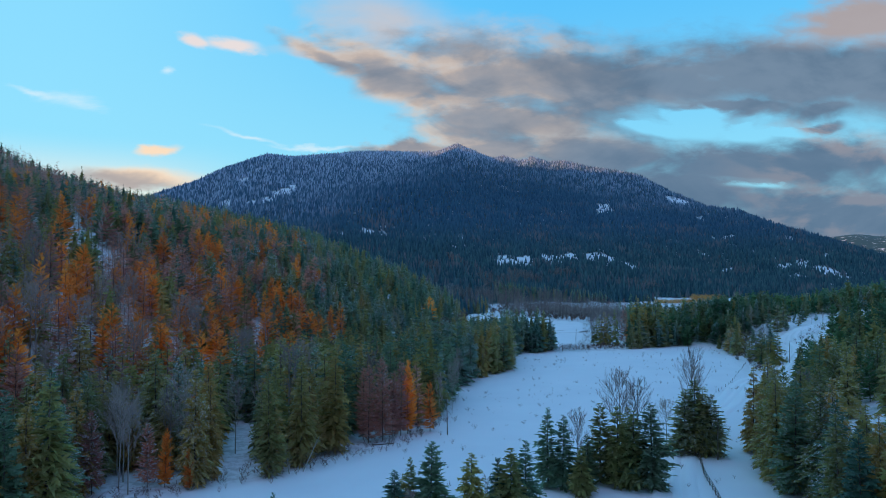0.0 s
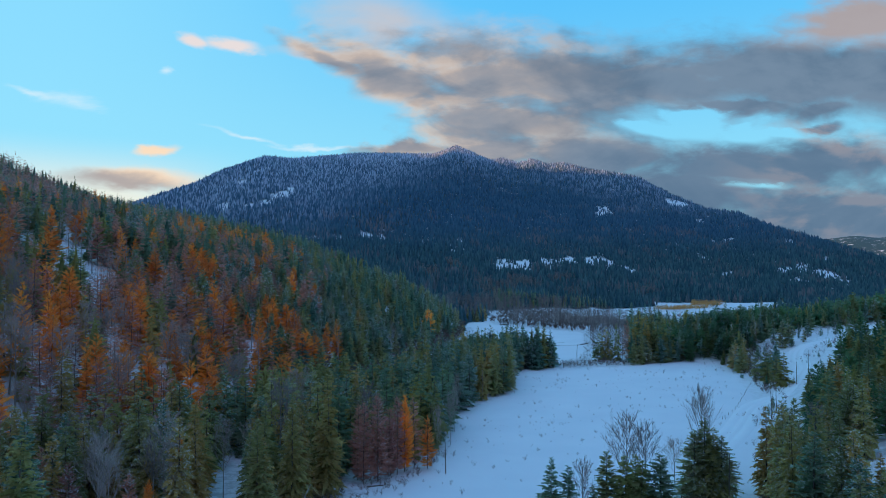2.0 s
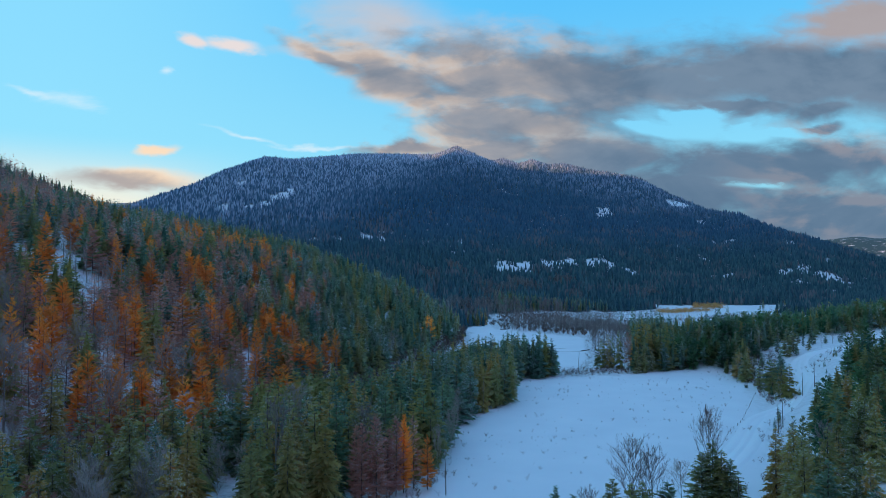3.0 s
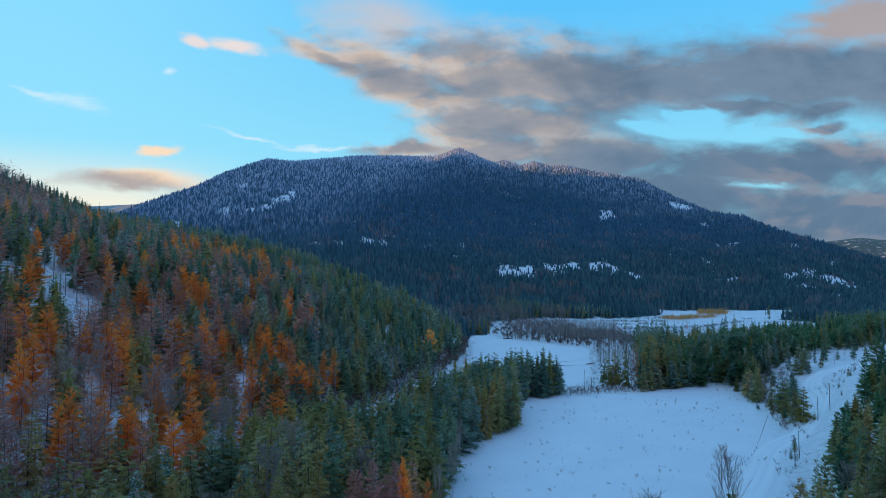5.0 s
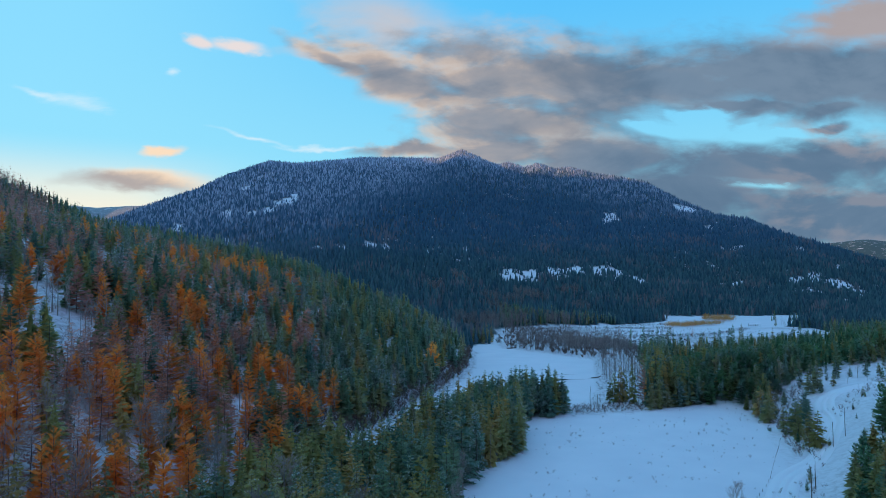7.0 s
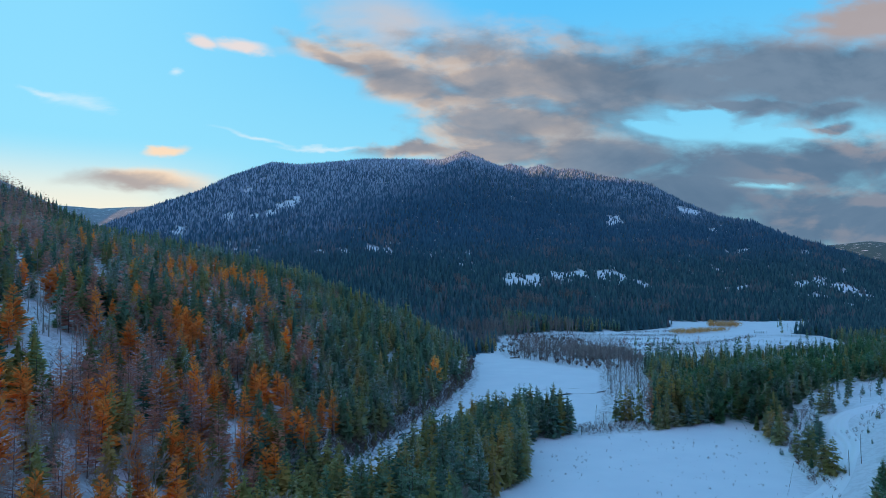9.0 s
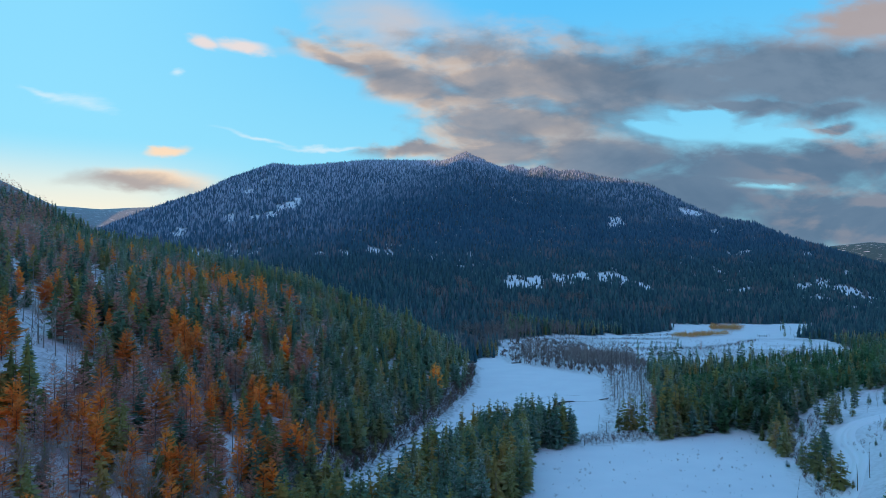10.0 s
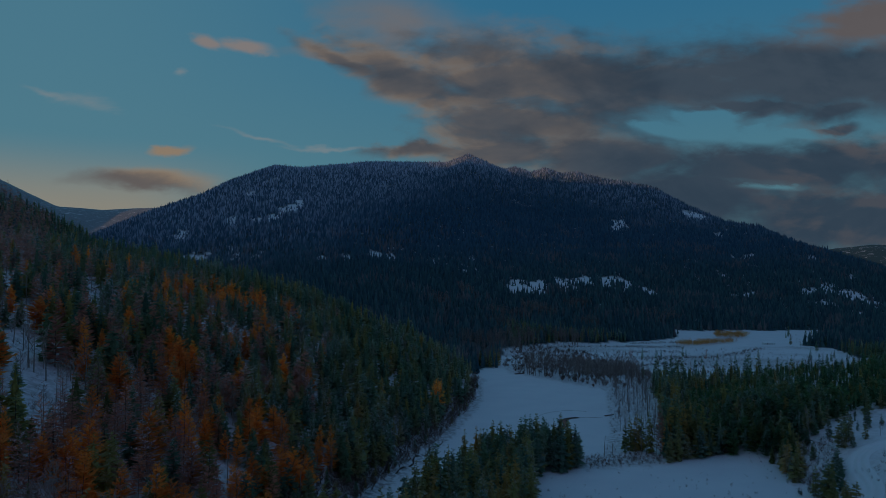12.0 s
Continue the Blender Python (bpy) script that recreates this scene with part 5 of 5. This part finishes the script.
ribbon("road", ROAD_LINE, [-4.4, -3.3, -1.7, -1.3, -0.8, -0.5, 0.5, 0.8, 1.3, 1.7, 3.3, 4.4], [-0.3, 0.42, 0.27, 0.05, 0.05, 0.24, 0.24, 0.05, 0.05, 0.27, 0.42, -0.3], ROAD,
       "snow-packed farm road with two wheel ruts", "road")
CREEK = [(44, 388), (48, 393), (54.2, 402.7), (59.1, 411.4), (60.1, 423.3), (63.8, 429), (69.4, 431.2)]
ribbon("creek_bank", CREEK, [-1.7, -1.2, -0.9, 0.9, 1.2, 1.7], [-0.3, 0.2, 0.05, 0.05, 0.2, -0.3], EARTH, "dark eroded earth bank of the meadow creek", "bank", 1.0, 1.4)
ribbon("water", CREEK, [-0.9, 0.0, 0.9], [0.08, 0.10, 0.08], WATER, "dark open water of a narrow winding creek", "creek", 1.0, 1.4)
ribbon("river_bank", [(-22, 318), (-20, 327), (-16.5, 333), (-15.5, 344), (-11, 350), (-9.5, 361), (-5, 369), (-4, 381)], [-0.5, -0.1, 0.25, 0.6], [-0.3, 0.3, 0.2, -0.3], EARTH, "low dark undercut bank along the frozen river", "bank", 0.8, 2.5)
ribbon("creek_arm", [(69.4, 431.2), (75.7, 431.6), (81, 432.5), (86.5, 434.5)], [-0.35, 0.0, 0.35], [-0.12, 0.07, -0.12], EARTH, "thin dark upper arm of the meadow creek", "creek", 1.0, 2.0)
ribbon("meadow_ditch", [(48, 436), (56, 446), (66.5, 451.5), (77, 448.5)], [-0.25, 0.0, 0.25], [-0.12, 0.06, -0.12], EARTH, "thin dark ditch across the snowy meadow", "ditch", 1.0, 2.0)


def box_piece(bm, centre, size, rot=None):
    m = Matrix.Translation(centre) @ (rot.to_4x4() if rot else Matrix.Identity(4)) @ Matrix.Diagonal((*size, 1))
    bmesh.ops.create_cube(bm, size=1.0, matrix=m)


def part(name, bm, mat, parent=None, label=""):
    me = bpy.data.meshes.new(name)
    bm.to_mesh(me)
    bm.free()
    me.materials.append(mat)
    ob = new(name, me)
    ob.parent = parent
    return tagged(ob, label) if label else ob


def pole_between(a, b, r0, r1, sides=6):
    v, f = tube([a, tuple((p + q) / 2 for p, q in zip(a, b)), b], [r0, (r0 + r1) / 2, r1], sides)
    return v, f


def part_from(name, v, f, mat, parent=None, label=""):
    me = mesh_of(name, v, tris=f)
    me.materials.append(mat)
    ob = new(name, me)
    ob.parent = parent
    return tagged(ob, label) if label else ob


def fence(points, spacing, height, rails, label):
    line = smooth_line(points, spacing)
    root = new("fence", None)
    root.location = (line[0][0], line[0][1], float(terrain(*line[0])))
    base = Vector(root.location)
    rng = random.Random(251)
    tops = []
    for x, y in line:
        g = Vector((x, y, float(terrain(x, y)))) - base
        lean = Vector((rng.uniform(-0.06, 0.06), rng.uniform(-0.06, 0.06), 0))
        v, f = pole_between(tuple(g - Vector((0, 0, 0.3))), tuple(g + lean + Vector((0, 0, height * rng.uniform(0.9, 1.08)))), 0.07, 0.06, 6)
        part_from("post", v, f, WEATHERED, root)
        tops.append(g)
    for a, b in zip(tops, tops[1:]):
        for share in rails:
            d = Vector((0, 0, height * share + rng.uniform(-0.05, 0.05)))
            v, f = pole_between(tuple(a + d), tuple(b + d), 0.06, 0.05, 5)
            part_from("rail", v, f, WEATHERED, root)
    return tagged(root, label, "fence")


fence([(50.8, 141), (49, 134), (47, 127), (45, 117), (42, 104), (39, 92)], 2.4, 1.35, (0.3, 0.62, 0.92), "weathered wooden rail fence along the snowy road")
fence([(84, 217), (94, 232), (106, 254), (113, 267), (122, 284)], 4.2, 0.85, (), "row of weathered fence posts along the field")


def farm_gate(x, y, turn, width):
    root = new("farm_gate", None)
    root.matrix_basis = pose(x, y, float(terrain(x, y)), 0, 0, turn)
    for px in (0.0, width):
        v, f = pole_between((px, 0, -0.3), (px, 0, 1.5), 0.11, 0.10, 8)
        part_from("post", v, f, WEATHERED, root)
    for h in (0.35, 0.65, 0.95, 1.25):
        v, f = pole_between((0.05, 0, h), (width - 0.05, 0, h - 0.03), 0.045, 0.045, 6)
        part_from("rail", v, f, WEATHERED, root)
    v, f = pole_between((0.1, 0.04, 0.35), (width - 0.1, 0.04, 1.22), 0.035, 0.035, 6)
    part_from("brace", v, f, WEATHERED, root)
    return tagged(root, "wooden pole gate across the snowy farm road", "gate")


farm_gate(45.6, 140.6, 4, 4.6)


def snag(x, y, height, label="bare dead tree trunk standing in snow"):
    rng = random.Random(int(x * 7 + y))
    root = new("snag", None)
    root.location = (x, y, float(terrain(x, y)))
    v, f = tube([(0, 0, -0.3), (rng.uniform(-0.1, 0.1), 0.05, height * 0.5), (rng.uniform(-0.25, 0.25), 0.1, height)], [0.13, 0.10, 0.05], 6)
    part_from("trunk", v, f, WEATHERED, root)
    for _ in range(5):
        h, a = height * rng.uniform(0.35, 0.95), rng.uniform(0, 6.28)
        v, f = tube([(0, 0.05, h), (math.cos(a) * 0.5, math.sin(a) * 0.5, h + 0.25)], [0.04, 0.015], 4)
        part_from("stub", v, f, WEATHERED, root)
    return tagged(root, label, "dead tree")


for x, y, h in ((66, 349, 9.0), (70, 352, 5.0), (104, 225, 8.0), (127, 258, 8.5), (54, 139, 9.5), (98.7, 217, 8.5), (135, 265, 9.5), (227, 399, 12.0), (1.0, 160, 8.0), (56, 330, 4.0)):
    snag(x, y, h)


def fallen(x0, y0, z0, x1, y1, z1, r, mat, label):
    a = Vector((x0, y0, float(terrain(x0, y0)) + z0))
    b = Vector((x1, y1, float(terrain(x1, y1)) + z1))
    root = new("fallen_tree", None)
    root.location = a
    d = b - a
    v, f = tube([(0, 0, 0), tuple(d * 0.5), tuple(d)], [r, r * 0.75, r * 0.35], 6)
    part_from("trunk", v, f, mat, root)
    rng = random.Random(int(x0 * 3 + y0))
    for _ in range(9):
        k = rng.uniform(0.35, 0.98)
        p = d * k
        q = p + Vector((rng.uniform(-1, 1), rng.uniform(-1, 1), rng.uniform(-0.1, 1.3))) * rng.uniform(0.6, 1.4)
        v, f = tube([tuple(p), tuple(q)], [r * 0.3, 0.012], 4)
        part_from("branch", v, f, mat, root)
    tagged(root, label, "fallen tree")


fallen(-33, 128.5, 0.1, -28.5, 125.6, 0.6, 0.16, PALE_BARK, "fallen broken birch trunk lying in snow")
fallen(-34.5, 127.8, 3.8, -29.5, 125.8, 0.1, 0.15, PALE_BARK, "leaning broken birch trunk propped over snow")
fallen(-25.8, 130.5, 0.0, -23.0, 131.5, 6.2, 0.12, PALE_BARK, "bent pale birch trunk leaning from the wood")
fallen(-28.0, 129.0, 0.0, -29.2, 130, 6.0, 0.12, PALE_BARK, "bent pale birch trunk leaning from the wood")
fallen(-18, 151, 1.6, -6, 162, 6.0, 0.17, WEATHERED, "grey leaning dead trunk caught among trees")
fallen(-15, 150, 0.15, -10.5, 151, 0.25, 0.14, WEATHERED, "grey fallen trunk lying in snow")
fallen(84.5, 436, 0.1, 90, 437.5, 0.6, 0.35, BARK, "dark driftwood trunk beside the creek")
fallen(49, 598, 0.2, 57, 601, 0.5, 0.6, BARK, "dark driftwood trunk at the river's edge")


def field_shelter(x, y, turn):
    """A low open pole shelter in the far pasture."""
    root = new("field_shelter", None)
    root.matrix_basis = pose(x, y, float(terrain(x, y)), 0, 0, turn)
    for px in (-6, -3, 0, 3, 6):
        for py in (-2.2, 2.2):
            v, f = pole_between((px, py, -0.3), (px, py, 2.6 if py < 0 else 3.3), 0.14, 0.12, 6)
            part_from("post", v, f, WEATHERED, root)
    bm = bmesh.new()
    box_piece(bm, (0, 0, 3.15), (13.4, 5.6, 0.16), Euler((radians(9), 0, 0)).to_matrix())
    bmesh.ops.bevel(bm, geom=bm.edges[:], offset=0.04, segments=1, affect="EDGES")
    part("roof", bm, ROAD, root, "snow-covered shed roof")
    for h in (0.6, 1.3):
        v, f = pole_between((-6, 2.2, h), (6, 2.2, h), 0.09, 0.09, 6)
        part_from("rail", v, f, WEATHERED, root)
    return tagged(root, "low open pole shelter with a snowy roof", "shelter")


field_shelter(358, 846, 12)
